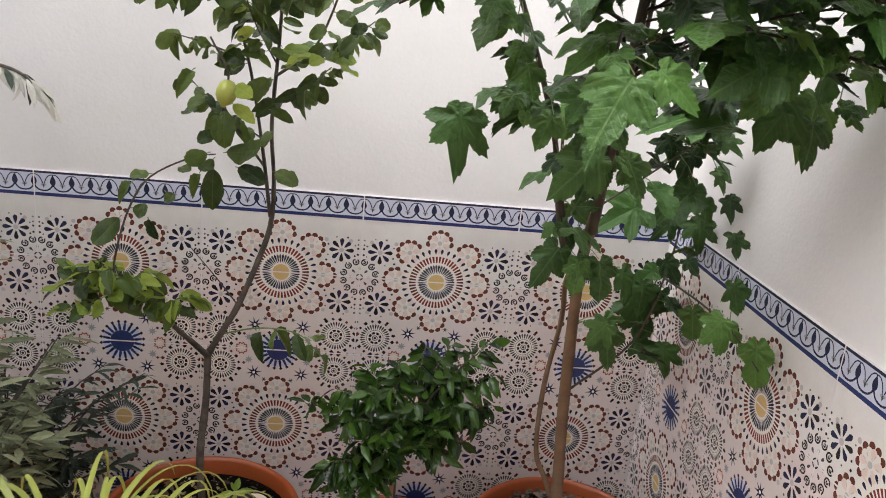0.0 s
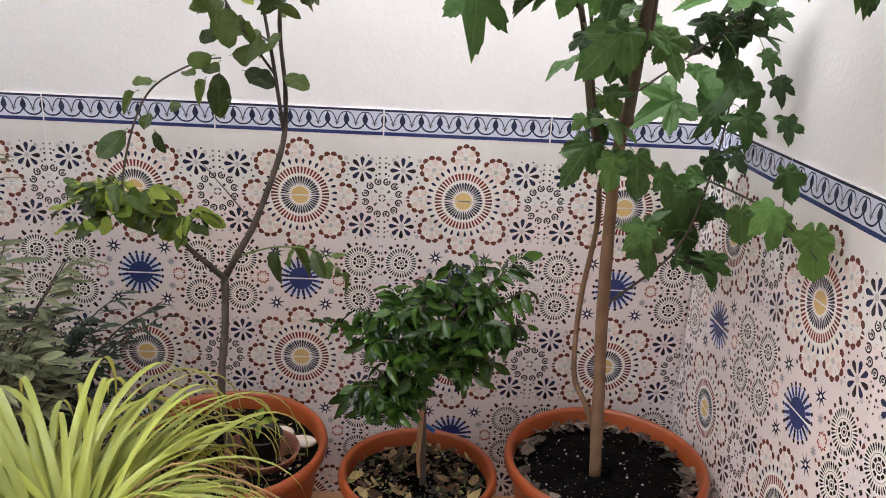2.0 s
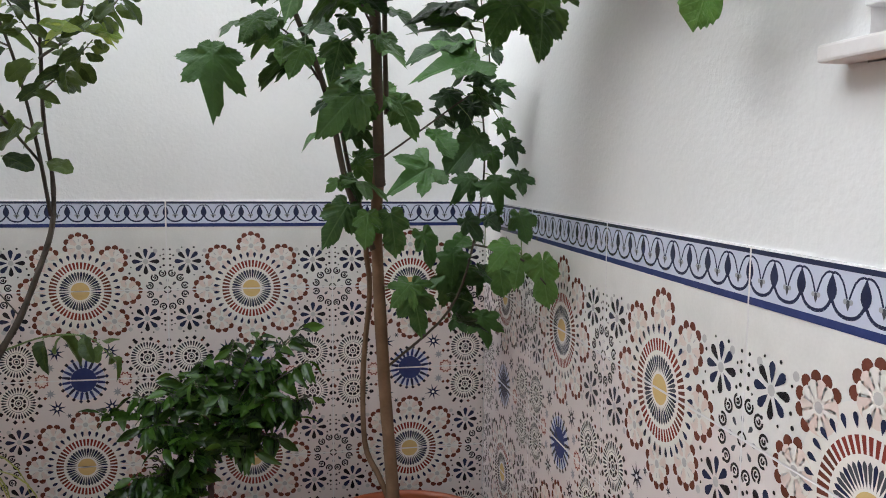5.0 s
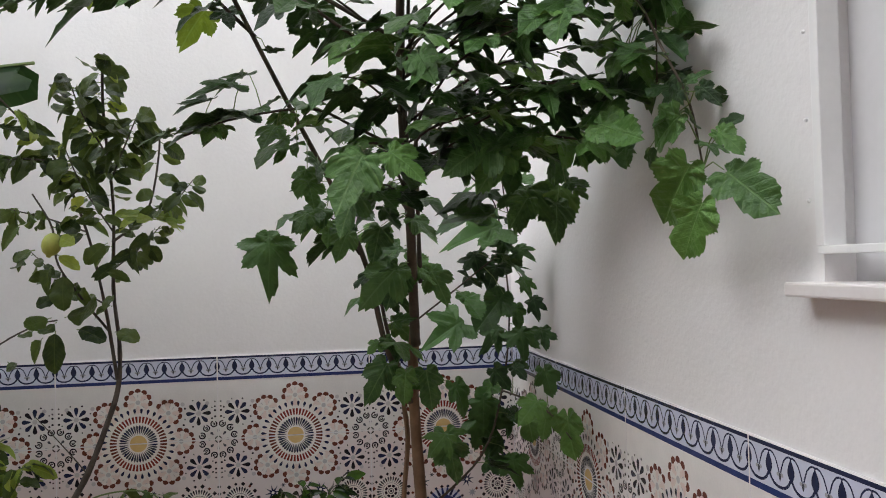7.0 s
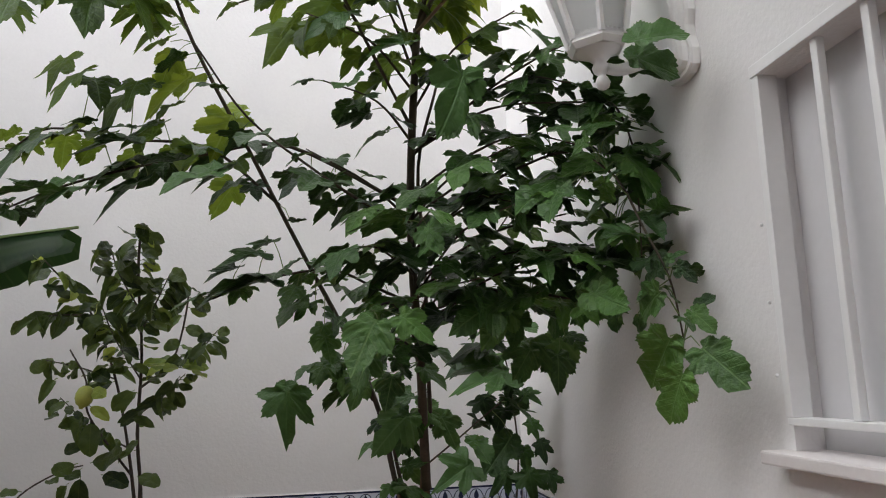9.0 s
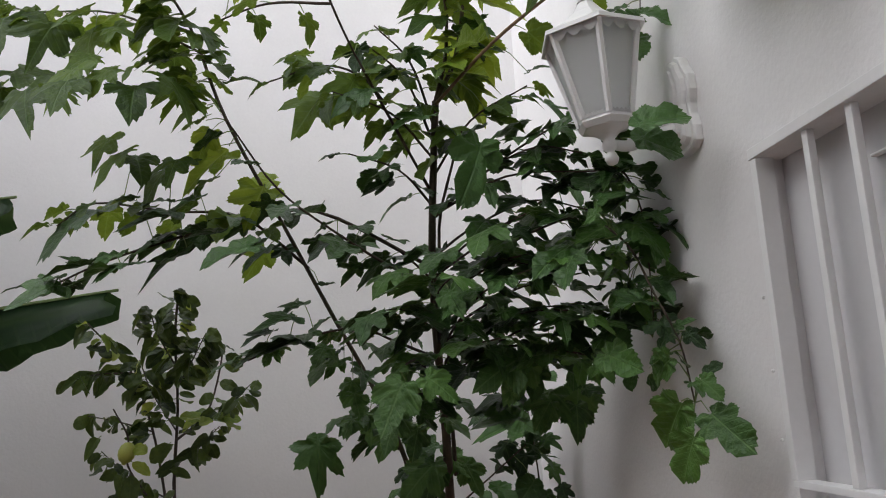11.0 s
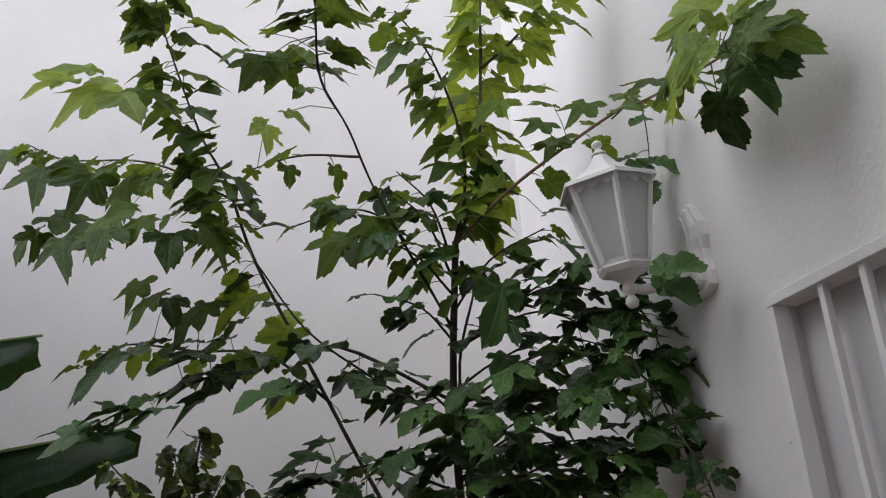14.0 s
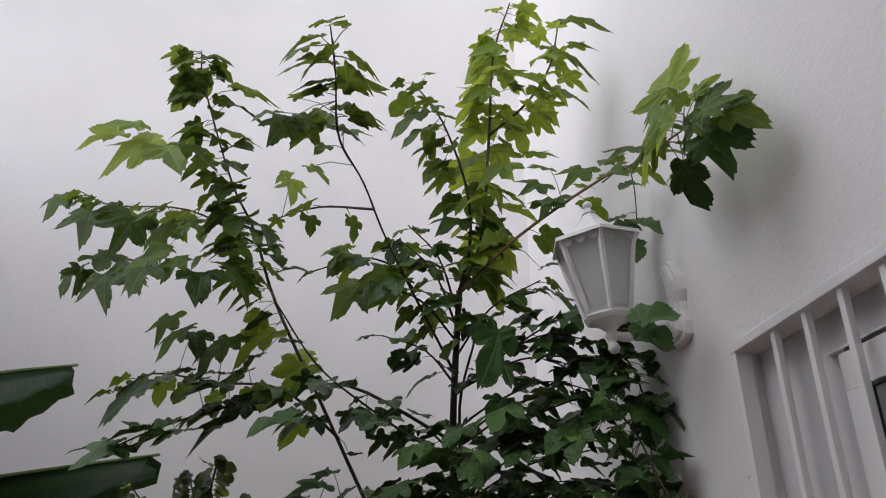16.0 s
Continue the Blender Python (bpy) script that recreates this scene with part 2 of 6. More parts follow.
SHUTTER = surface("grey_white_panel", (0.58, 0.57, 0.58), (0.64, 0.63, 0.64), 4, 80, 0.55, 0.05)
DARK_SEAL = surface("dark_seal", (0.02, 0.02, 0.022), (0.04, 0.04, 0.045), 10, 60, 0.6, 0.05)
BLACK_PLASTIC = surface("black_plastic", (0.004, 0.004, 0.0045), (0.012, 0.012, 0.012), 10, 90, 0.45, 0.05)
BLUE_TAPE = surface("blue_tape", (0.02, 0.09, 0.3), (0.04, 0.14, 0.4), 10, 90, 0.5, 0.1)
FROST, fn_, fl_, fb_ = nodes_of("frosted_glass")
fb_.inputs["Base Color"].default_value = (0.95, 0.96, 0.96, 1)
fb_.inputs["Transmission Weight"].default_value, fb_.inputs["Roughness"].default_value = 0.75, 0.5
PANE, pn_, pl_, pb_ = nodes_of("window_glass")
pb_.inputs["Base Color"].default_value = (0.22, 0.22, 0.23, 1)
pb_.inputs["Roughness"].default_value = 0.05

# ---- mesh helpers ----


def mesh_of(name, bm, mats, smooth=False):
    me = bpy.data.meshes.new(name)
    bm.normal_update()
    bm.to_mesh(me)
    bm.free()
    for m in mats if isinstance(mats, (list, tuple)) else [mats]:
        me.materials.append(m)
    if smooth:
        me.polygons.foreach_set("use_smooth", [True] * len(me.polygons))
    return me


def part(name, bm, material, parent, label="", smooth=False, kind=""):
    ob = new(name, mesh_of(name, bm, material, smooth))
    ob.parent = parent
    return tagged(ob, label, kind=kind)


def share(name, me, parent, m, label=""):
    ob = new(name, me)
    ob.parent = parent
    ob.matrix_basis = m
    return tagged(ob, label)


def thing(name, place, label, category, group="", kind=""):
    e = new(name)
    e.empty_display_size = 0.05
    e.location = place
    return tagged(e, label, category, group, kind)


def box(bm, x0, x1, y0, y1, z0, z1, bevel=0.0):
    made = bmesh.ops.create_cube(bm, size=1.0)["verts"]
    bmesh.ops.transform(bm, verts=made, matrix=Matrix.LocRotScale(((x0 + x1) / 2, (y0 + y1) / 2, (z0 + z1) / 2), None, (x1 - x0, y1 - y0, z1 - z0)))
    if bevel:
        edges = list({e for v in made for e in v.link_edges})
        bmesh.ops.bevel(bm, geom=edges, offset=bevel, segments=2, affect="EDGES", profile=0.6)
    return bm


def lathe(profile, n=48, bm=None, centre=(0, 0, 0), turn=None):
    """Rings of (radius, height) turned about z."""
    bm = bm or bmesh.new()
    rings = []
    for r, z in profile:
        if r < 1e-5:
            rings.append([bm.verts.new((0, 0, z))])
        else:
            rings.append([bm.verts.new((r * math.cos(2 * math.pi * k / n), r * math.sin(2 * math.pi * k / n), z)) for k in range(n)])
    for a, b in zip(rings, rings[1:]):
        for k in range(n):
            vs = [a[k % len(a)], a[(k + 1) % len(a)], b[(k + 1) % len(b)], b[k % len(b)]]
            vs = list(dict.fromkeys(vs))
            if len(vs) > 2:
                bm.faces.new(vs)
    allv = [v for r in rings for v in r]
    m = Matrix.Translation(centre) @ (turn or Matrix.Identity(4))
    bmesh.ops.transform(bm, verts=allv, matrix=m)
    return bm


def smooth_line(pts, steps=5):
    """A soft curve through the points (Catmull-Rom)."""
    p = [Vector(q) for q in pts]
    p = [p[0] * 2 - p[1]] + p + [p[-1] * 2 - p[-2]]
    out = []
    for i in range(1, len(p) - 2):
        for k in range(steps):
            t = k / steps
            a, b, c, d = p[i - 1], p[i], p[i + 1], p[i + 2]
            out.append(0.5 * (2 * b + (c - a) * t + (2 * a - 5 * b + 4 * c - d) * t * t + (3 * b - a - 3 * c + d) * t ** 3))
    return out + [p[-2]]


def tube(line, r0, r1, n=8, bm=None, knots=0.0, rng=random):
    bm = bm or bmesh.new()
    rings, side = [], Vector((1, 0, 0))
    for i, p in enumerate(line):
        d = (line[min(i + 1, len(line) - 1)] - line[max(i - 1, 0)]).normalized()
        side = (side - d * side.dot(d)).normalized() if abs(d.dot(side)) < 0.98 else d.orthogonal().normalized()
        other = d.cross(side)
        r = (r0 + (r1 - r0) * i / (len(line) - 1)) * (1 + knots * rng.uniform(-1, 1))
        rings.append([bm.verts.new(p + (side * math.cos(2 * math.pi * k / n) + other * math.sin(2 * math.pi * k / n)) * r) for k in range(n)])
    for a, b in zip(rings, rings[1:]):
        for k in range(n):
            bm.faces.new((a[k], a[(k + 1) % n], b[(k + 1) % n], b[k]))
    bm.faces.new(rings[0][::-1])
    bm.faces.new(rings[-1])
    return bm


# ---- the patterned wall tile ----
P, H, CUT = 0.45, 0.2452, 0.03


def clip(poly, x0, x1, y0, y1):
    for axis, lim, keep in ((0, x0, 1), (0, x1, -1), (1, y0, 1), (1, y1, -1)):
        out = []
        for i, a in enumerate(poly):
            b = poly[i - 1]
            ia, ib = (a[axis] - lim) * keep >= 0, (b[axis] - lim) * keep >= 0
            if ia != ib:
                t = (lim - b[axis]) / (a[axis] - b[axis])
                out.append((b[0] + (a[0] - b[0]) * t, b[1] + (a[1] - b[1]) * t))
            if ia:
                out.append(a)
        poly = out
        if len(poly) < 3:
            return []
    return poly


class Print:
    """The drawing of one tile field: coloured shapes in metres, laid one over another."""

    def __init__(self):
        self.shapes = []

    def poly(self, mat, layer, pts):
        self.shapes.append((mat, layer, pts))

    def disc(self, mat, layer, x, y, r, n=20):
        self.poly(mat, layer, [(x + r * math.cos(2 * math.pi * k / n), y + r * math.sin(2 * math.pi * k / n)) for k in range(n)])

    def ring(self, mat, layer, x, y, r0, r1, n=24, part_of=1.0, start=0.0):
        for k in range(n):
            a, b = start + 2 * math.pi * part_of * k / n, start + 2 * math.pi * part_of * (k + 1) / n
            self.poly(mat, layer, [(x + r * math.cos(q), y + r * math.sin(q)) for r, q in ((r0, a), (r1, a), (r1, b), (r0, b))])

    def petal(self, mat, layer, x, y, ang, r0, r1, w, fat=0.65):
        """A drop that points at (x, y), from r0 to r1 along ang."""
        c, s = math.cos(ang), math.sin(ang)
        row = [(0, 0), (0.3, 0.55), (fat, 1), (0.9, 0.7), (1, 0)]
        row = row + [(t, -h) for t, h in row[-2:0:-1]]
        self.poly(mat, layer, [(x + c * (r0 + (r1 - r0) * t) - s * h * w / 2, y + s * (r0 + (r1 - r0) * t) + c * h * w / 2) for t, h in row])

    def bar(self, mat, layer, x, y, ang, r0, r1, w0, w1):
        c, s = math.cos(ang), math.sin(ang)
        self.poly(mat, layer, [(x + c * r - s * w / 2, y + s * r + c * w / 2) for r, w in ((r0, -w0), (r1, -w1), (r1, w1), (r0, w0))])

    def star(self, mat, layer, x, y, n, r0, r1, start=0.0):
        self.poly(mat, layer, [(x + (r1 if k % 2 == 0 else r0) * math.cos(start + math.pi * k / n), y + (r1 if k % 2 == 0 else r0) * math.sin(start + math.pi * k / n)) for k in range(2 * n)])

    def diamond(self, mat, layer, x, y, r):
        self.poly(mat, layer, [(x + r, y), (x, y + r), (x - r, y), (x, y - r)])


def medallion(p, x, y):
    p.disc(C_, 0.3, x, y, 0.113, 40)
    for k in range(8):
        a = math.pi / 4 * k
        fx, fy = x + 0.1195 * math.cos(a), y + 0.1195 * math.sin(a)
        p.disc(P_, 0.6, fx, fy, 0.0315, 24)
        for j in range(-3, 4):
            b = a + j * 0.56
            p.disc(M_, 1, fx + 0.0325 * math.cos(b), fy + 0.0325 * math.sin(b), 0.0085, 12)
        for j in range(11):
            b = a + (j + 0.5) * 2 * math.pi / 11
            p.petal(P_ if j % 2 else C_, 2, fx, fy, b, 0.004, 0.0315, 0.018, 0.72)
            p.bar(P_ if j % 2 else D_, 3, fx, fy, b + 0.285, 0.015, 0.023, 0.0016, 0.0026)
        p.disc(C_, 4, fx, fy, 0.0095, 12)
        p.disc(D_, 5, fx, fy, 0.0068, 10)
    p.disc(C_, 6, x, y, 0.0835, 40)
    for k in range(32):
        p.petal(N_, 7, x, y, 2 * math.pi * (k + 0.5) / 32, 0.0855, 0.1025, 0.0082)
    for k in range(48):
        a = 2 * math.pi * (k + 0.5) / 48
        p.bar(R_ if abs(math.sin(a)) > 0.62 else M_, 7, x, y, a, 0.0605, 0.0795, 0.0044, 0.0066)
    for k in range(40):
        p.petal(K_ if k % 3 else N_, 7, x, y, 2 * math.pi * (k + 0.5) / 40, 0.0265, 0.0545, 0.0064, 0.8)
    p.disc(O_, 8, x, y, 0.024, 28)


def spiral_rosette(p, x, y):
    for k in range(12):
        a = 2 * math.pi * (k + 0.5) / 12
        cx, cy = x + 0.0475 * math.cos(a), y + 0.0475 * math.sin(a)
        p.ring(I_, 1, cx, cy, 0.0064, 0.0102, 12, 0.88, a)
        p.ring(I_, 1, cx, cy, 0.0012, 0.0046, 8, 0.82, a + 2)
    for k in range(8):
        p.petal(K_ if k % 2 else L_, 1, x, y, math.pi / 4 * k, 0.018, 0.031, 0.0075)
    p.ring(I_, 1, x, y, 0.0072, 0.0106, 16)
    p.disc(I_, 1, x, y, 0.0032, 8)
    for sx in (-1, 1):
        for sy in (-1, 1):
            fx, fy = x + sx * 0.0555, y + sy * 0.079
            for k in range(8):
                p.petal(I_ if k % 3 == 0 else N_, 2, fx, fy, math.pi / 4 * k, 0.009, 0.036, 0.0128, 0.72)
            p.disc(D_, 2, fx, fy, 0.0072, 10)
            for k in range(8):
                q = math.pi / 4 * k + 0.39
                p.disc(I_, 2, fx + 0.0415 * math.cos(q), fy + 0.0415 * math.sin(q), 0.0029 if k % 2 else 0.0022, 7)
            p.disc(D_, 2, x + sx * 0.03, y + sy * 0.108, 0.0062, 8)
            p.disc(D_, 2, x + sx * 0.1, y + sy * 0.108, 0.0062, 8)
            p.disc(I_, 2, x + sx * 0.098, y + sy * 0.047, 0.0034, 7)
        for sy in (-1, 1):
            for q in (0.068, 0.086, 0.098, 0.112):
                p.disc(I_, 2, x + sx * 0.0085, y + sy * q, 0.0034 if q < 0.09 else 0.0026, 7)
    for k in range(2):
        p.disc(L_, 2, x + (0.1 if k else -0.1), y, 0.004, 8)


def blue_star(p, x, y):
    p.disc(W_, 0.3, x, y, 0.056, 30)
    for k in range(20):
        a = 2 * math.pi * (k + 0.5) / 20
        p.petal(B_ if k % 3 else N_, 2, x, y, a, 0.026, 0.0575, 0.0085, 0.3)
        p.diamond(I_ if k % 2 else N_, 2, x + 0.0605 * math.cos(a), y + 0.0605 * math.sin(a), 0.0056)
    p.disc(B_, 3, x, y, 0.034, 28)
    for sx in (-1, 1):
        for sy in (-1, 1):
            fx, fy = x + sx * 0.07, y + sy * 0.077
            p.star(N_, 2, fx, fy, 8, 0.0075, 0.025, 0.2)
            p.disc(C_, 3, fx, fy, 0.0045, 8)
            p.star(L_, 2, x + sx * 0.086, y + sy * 0.036, 8, 0.006, 0.0135)
            p.star(K_, 2, x + sx * 0.04, y + sy * 0.098, 6, 0.003, 0.009)
            for q in range(4):
                p.diamond(I_ if q % 2 else M_, 2, x + sx * (0.1 + 0.011 * q), y + sy * (0.047 + 0.02 * q), 0.0052)
        fx = x + sx * 0.107
        p.disc(P_, 1, fx, y, 0.021, 16)
        p.star(R_, 2, fx, y, 10, 0.0155, 0.0205)
        p.star(P_, 3, fx, y, 10, 0.012, 0.0165)
        p.disc(C_, 4, fx, y, 0.006, 8)


def ray_rosettes(p, x, y):
    for sx in (-1, 1):
        for sy in (-1, 1):
            fx, fy = x + sx * 0.058, y + sy * 0.057
            p.disc(C_, 1, fx, fy, 0.046, 26)
            for k in range(32):
                a = 2 * math.pi * k / 32
                p.petal(K_ if k % 2 else I_, 2, fx, fy, a, 0.027, 0.045, 0.0052, 0.72)
            p.ring(K_, 2, fx, fy, 0.0245, 0.0258, 24)
            for k in range(8):
                a = 2 * math.pi * k / 8
                p.ring(I_, 2, fx, fy, 0.0125, 0.0195, 3, 0.095, a)
            p.ring(K_, 2, fx, fy, 0.0065, 0.009, 12)
            p.disc(I_, 2, fx, fy, 0.004, 9)
            for k in range(16):
                a = 2 * math.pi * (k + 0.5) / 16
                p.diamond(M_ if k % 5 == 2 else I_, 3, fx + 0.0535 * math.cos(a), fy + 0.0535 * math.sin(a), 0.0066 if k % 2 else 0.005)
    for q in range(-5, 6):
        p.diamond(I_ if q % 2 else K_, 3, x, y + q * 0.021, 0.0062)
        p.diamond(K_ if q % 2 else I_, 3, x + q * 0.021, y, 0.005)


def border(p, top):
    """The printed frieze: bold festoons, spade leaves over their joints, thin arches with a drop between them."""
    low = top - 0.0705
    p.poly(W_, 0, [(-P, low), (P, low), (P, top), (-P, top)])
    p.poly(N_, 3, [(-P, top - 0.007), (P, top - 0.007), (P, top), (-P, top)])
    p.poly(B_, 3, [(-P, low), (P, low), (P, low + 0.0095), (-P, low + 0.0095)])
    w = P / 9

    def stroke(x, arm, wide):
        for sx in (-1, 1):
            line = [(x + sx * u * w, top - v) for u, v in arm]
            for a, b in zip(line, line[1:]):
                d = Vector((b[0] - a[0], b[1] - a[1])).normalized() * wide
                p.poly(N_, 2, [(a[0] - d.y, a[1] + d.x), (a[0] + d.y, a[1] - d.x), (b[0] + d.y, b[1] - d.x), (b[0] - d.y, b[1] + d.x)])

    for k in range(-5, 6):
        x = k * w
        stroke(x, [(0, 0.0555), (0.14, 0.0548), (0.27, 0.0525), (0.38, 0.048), (0.46, 0.042), (0.51, 0.035)], 0.0021)
        stroke(x, [(0.03, 0.036), (0.1, 0.027), (0.18, 0.0185), (0.3, 0.0125), (0.42, 0.0105), (0.5, 0.0115)], 0.0013)
        p.petal(K_, 2, x, top - 0.048, math.pi / 2, 0.0, 0.012, 0.0065)
        for sx in (-1, 1):
            p.disc(L_, 2, x + sx * 0.0045, top - 0.0385, 0.003, 8)
        lx = x + w / 2
        half = [(0.0, 0.0105), (0.0022, 0.0155), (0.0052, 0.021), (0.0076, 0.0275), (0.0076, 0.033), (0.005, 0.0385), (0.002, 0.042), (0.0, 0.044)]
        p.poly(N_, 3, [(lx + u, top - v) for u, v in half] + [(lx - u, top - v) for u, v in half[-2:0:-1]])


def tile_mesh(name, low, high, drawing, limit=None):
    """One glazed tile, P wide, its face at y = 0 towards -y, with its print; local z runs from 0."""
    bm = bmesh.new()
    g = 0.0009
    box(bm, -P / 2 + g, P / 2 - g, 0, 0.009, g, high - low - g, 0.0008)
    box(bm, -P / 2, P / 2, 0.0007, 0.0085, 0, high - low)
    for k, f in enumerate(bm.faces):
        f.material_index = 14 if k >= len(bm.faces) - 6 else 0
    for mat, layer, pts in drawing.shapes:
        top = high - 0.002 if limit is None or layer < 0 else limit
        q = clip(pts, -P / 2 + 0.0018, P / 2 - 0.0018, low + 0.0018, min(top, high - 0.0018))
        if q:
            vs = [bm.verts.new((x, -0.00025 - 0.0001 * layer, z - low)) for x, z in q]
            try:
                f = bm.faces.new(vs)
            except ValueError:
                continue
            f.normal_update()
            if f.normal.y > 0:
                f.normal_flip()
            f.material_index = mat
    return mesh_of(name, bm, PRINTS + [GROUT])


field = Print()
field.poly(S_, 0, [(-P, -3 * H), (P, -3 * H), (P, 0.16), (-P, 0.16)])
for cx in (-P, 0, P):
    for cy in (0, -2 * H):
        medallion(field, cx, cy)
for cx in (-P / 2, P / 2):
    for cy in (0, -2 * H):
        spiral_rosette(field, cx, cy)
    ray_rosettes(field, cx, -H)
for cx in (-P, 0, P):
    blue_star(field, cx, -H)
crest = Print()
for cx in (-P, 0, P):
    medallion(crest, cx, 0)
for cx in (-P / 2, P / 2):
    spiral_rosette(crest, cx, 0)
crest.shapes = [s for s in crest.shapes if max(q[1] for q in s[2]) < 0.172]
border(crest, H - 0.001)
TILE_TOP = tile_mesh("tile_top", 0, H, crest)
TILE_A = tile_mesh("tile_a", -H, 0, field)
TILE_B = tile_mesh("tile_b", -2 * H, -H, field)

# ---- the large structure ----
# Wall tops and the unseen west and south walls are placed to shape daylight.
WALL_TOP, WEST, SOUTH = 5.6, -2.65, -3.4
TILED = 5 * H - CUT
W1, W2, S1, S2 = -1.53, -2.75, 1.416, 1.94


def plain_wall(name, boxes, label, mat=PLASTER):
    bm = bmesh.new()
    for b in boxes:
        box(bm, *b)
    ob = new(name, mesh_of(name, bm, mat))
    return tagged(ob, label, "wall", kind="structure")


wall_north = plain_wall("wall_north", [(WEST - 0.2, 0.25, 0.009, 0.25, -0.05, TILED), (WEST - 0.2, 0.25, 0.004, 0.25, TILED, WALL_TOP)], "white plastered wall above a dado of patterned glazed tiles")
wall_east = plain_wall("wall_east", [
    (0.009, 0.25, SOUTH, 0.009, -0.05, TILED), (0.004, 0.25, W1, 0.004, TILED, WALL_TOP), (0.004, 0.25, SOUTH, W2, TILED, WALL_TOP),
    (0.004, 0.25, W2, W1, TILED, S1 - 0.02), (0.004, 0.25, W2, W1, S2, WALL_TOP)], "white plastered wall with a barred window above patterned tiles")
# unseen, added to close the yard; its height sets the light from the west
wall_west = plain_wall("wall_west", [(WEST - 0.2, WEST, SOUTH, 0.004, -0.05, 3.25)], "unseen plain white wall, height set to let side light in")
# unseen, added to close the yard; height and grey hold the light down
wall_south = plain_wall("wall_south", [(WEST - 0.2, 0.25, SOUTH - 0.2, SOUTH, -0.05, 5.3)], "unseen plain wall, greyed to throw back less light", LOW_BOUNCE_PLASTER)
bm = bmesh.new()
box(bm, WEST, 0.009, SOUTH, 0.009, -0.06, -0.003)
floor = tagged(new("floor", mesh_of("floor", bm, FLOOR_GROUT)), "terracotta coloured floor tiles with dark joints", "floor", kind="structure")

# ---- window with grille in the east wall ----
window_1 = thing("window_1", (0.0, (W1 + W2) / 2, S1), "white barred window with a white sill", "window", kind="structure")
hy = (W1 - W2) / 2
bm = box(bmesh.new(), -0.032, 0.05, -hy - 0.03, hy + 0.03, -0.018, 0.0, 0.003)
part("window_sill", bm, WHITE_PAINT, window_1, "white painted projecting sill")
bm = bmesh.new()
box(bm, -0.004, 0.026, -hy, hy, 0.034, 0.044, 0.0015)
box(bm, -0.006, 0.026, -hy - 0.006, hy + 0.006, S2 - S1, S2 - S1 + 0.018, 0.0015)
box(bm, -0.004, 0.026, hy - 0.012, hy + 0.004, 0.044, S2 - S1, 0.0015)
box(bm, -0.004, 0.026, -hy - 0.004, -hy + 0.012, 0.044, S2 - S1, 0.0015)
part("grille_frame", bm, WHITE_METAL, window_1)
bar_mesh = mesh_of("bar", box(bmesh.new(), -0.006, 0.006, -0.0068, 0.0068, 0.044, S2 - S1, 0.002), WHITE_METAL)
for k in range(11):
    share("bar", bar_mesh, window_1, pose(0.008, -1.662 - 0.097 * k - (W1 + W2) / 2, 0))
bm = bmesh.new()
box(bm, 0.047, 0.08, -hy, hy, 0.0, S2 - S1)
part("shutter_panel", bm, SHUTTER, window_1, "grey white panel behind the bars")
bm = bmesh.new()
tz = S2 - S1
# the sash: its head runs on past the stile, a dark seal round the pane
for a, b, c, d in ((-hy + 0.1, hy - 0.24, 0.03, 0.075), (-hy + 0.1, hy - 0.24, tz - 0.128, tz - 0.072), (hy - 0.294, hy - 0.24, 0.075, tz - 0.128), (-hy + 0.1, hy - 0.21, tz - 0.066, tz - 0.062)):
    box(bm, 0.036, 0.047, a, b, c, d, 0.002)
part("window_frame", bm, WHITE_METAL, window_1)
bm = bmesh.new()
for a, b, c, d in ((-hy + 0.1, hy - 0.255, tz - 0.0715, tz - 0.0665), (-hy + 0.1, hy - 0.299, tz - 0.133, tz - 0.1285), (hy - 0.299, hy - 0.2945, 0.0755, tz - 0.1285)):
    box(bm, 0.038, 0.0465, a, b, c, d)
part("seal", bm, DARK_SEAL, window_1, "black rubber seal")
bm = box(bmesh.new(), 0.042, 0.0465, -hy + 0.1, hy - 0.2995, 0.0755, tz - 0.1335)
part("pane", bm, PANE, window_1, "grey glass pane")
bm = bmesh.new()
for a in (0.1, 0.2, 0.31):
    lathe([(0.0, 0.0), (0.0028, 0.0), (0.0024, 0.003), (0, 0.004)], 10, bm, (-0.004, hy + 0.0135, a), pose(0, 0, 0, 0, -90, 0))
part("fixing_screws", bm, WHITE_METAL, window_1)

# ---- wall lantern ----
LX, LY, LZ = -0.176, -1.32, 2.0
lantern = thing("wall_lantern", (0.004, LY, LZ), "white cast metal wall lantern with six frosted panes", "wall lamp")
ax = LX - 0.004


def hexa(r, z, twist=0.0):
    return [Vector((ax + r * math.cos(math.pi / 3 * k + twist), r * math.sin(math.pi / 3 * k + twist), z)) for k in range(6)]


TW = 0.35
bm = bmesh.new()
lathe([(0, 0), (0.009, 0.004), (0.0125, 0.013), (0.009, 0.022), (0.006, 0.026), (0.012, 0.032), (0.014, 0.04), (0.01, 0.048), (0.016, 0.054), (0.022, 0.06), (0.036, 0.067), (0.04, 0.071)], 20, bm, (ax, 0, 0))
part("lower_finial", bm, WHITE_METAL, lantern, smooth=True)
bm = bmesh.new()
rim = 0.242
for z0, z1, r0, r1 in ((0.068, 0.078, 0.045, 0.052), (0.078, 0.086, 0.052, 0.048)):
    a, b = [bm.verts.new(v) for v in hexa(r0, z0, TW)], [bm.verts.new(v) for v in hexa(r1, z1, TW)]
    for k in range(6):
        bm.faces.new((a[k], a[(k + 1) % 6], b[(k + 1) % 6], b[k]))
    bm.faces.new(a[::-1])
    bm.faces.new(b)
part("base_ring", bm, WHITE_METAL, lantern)
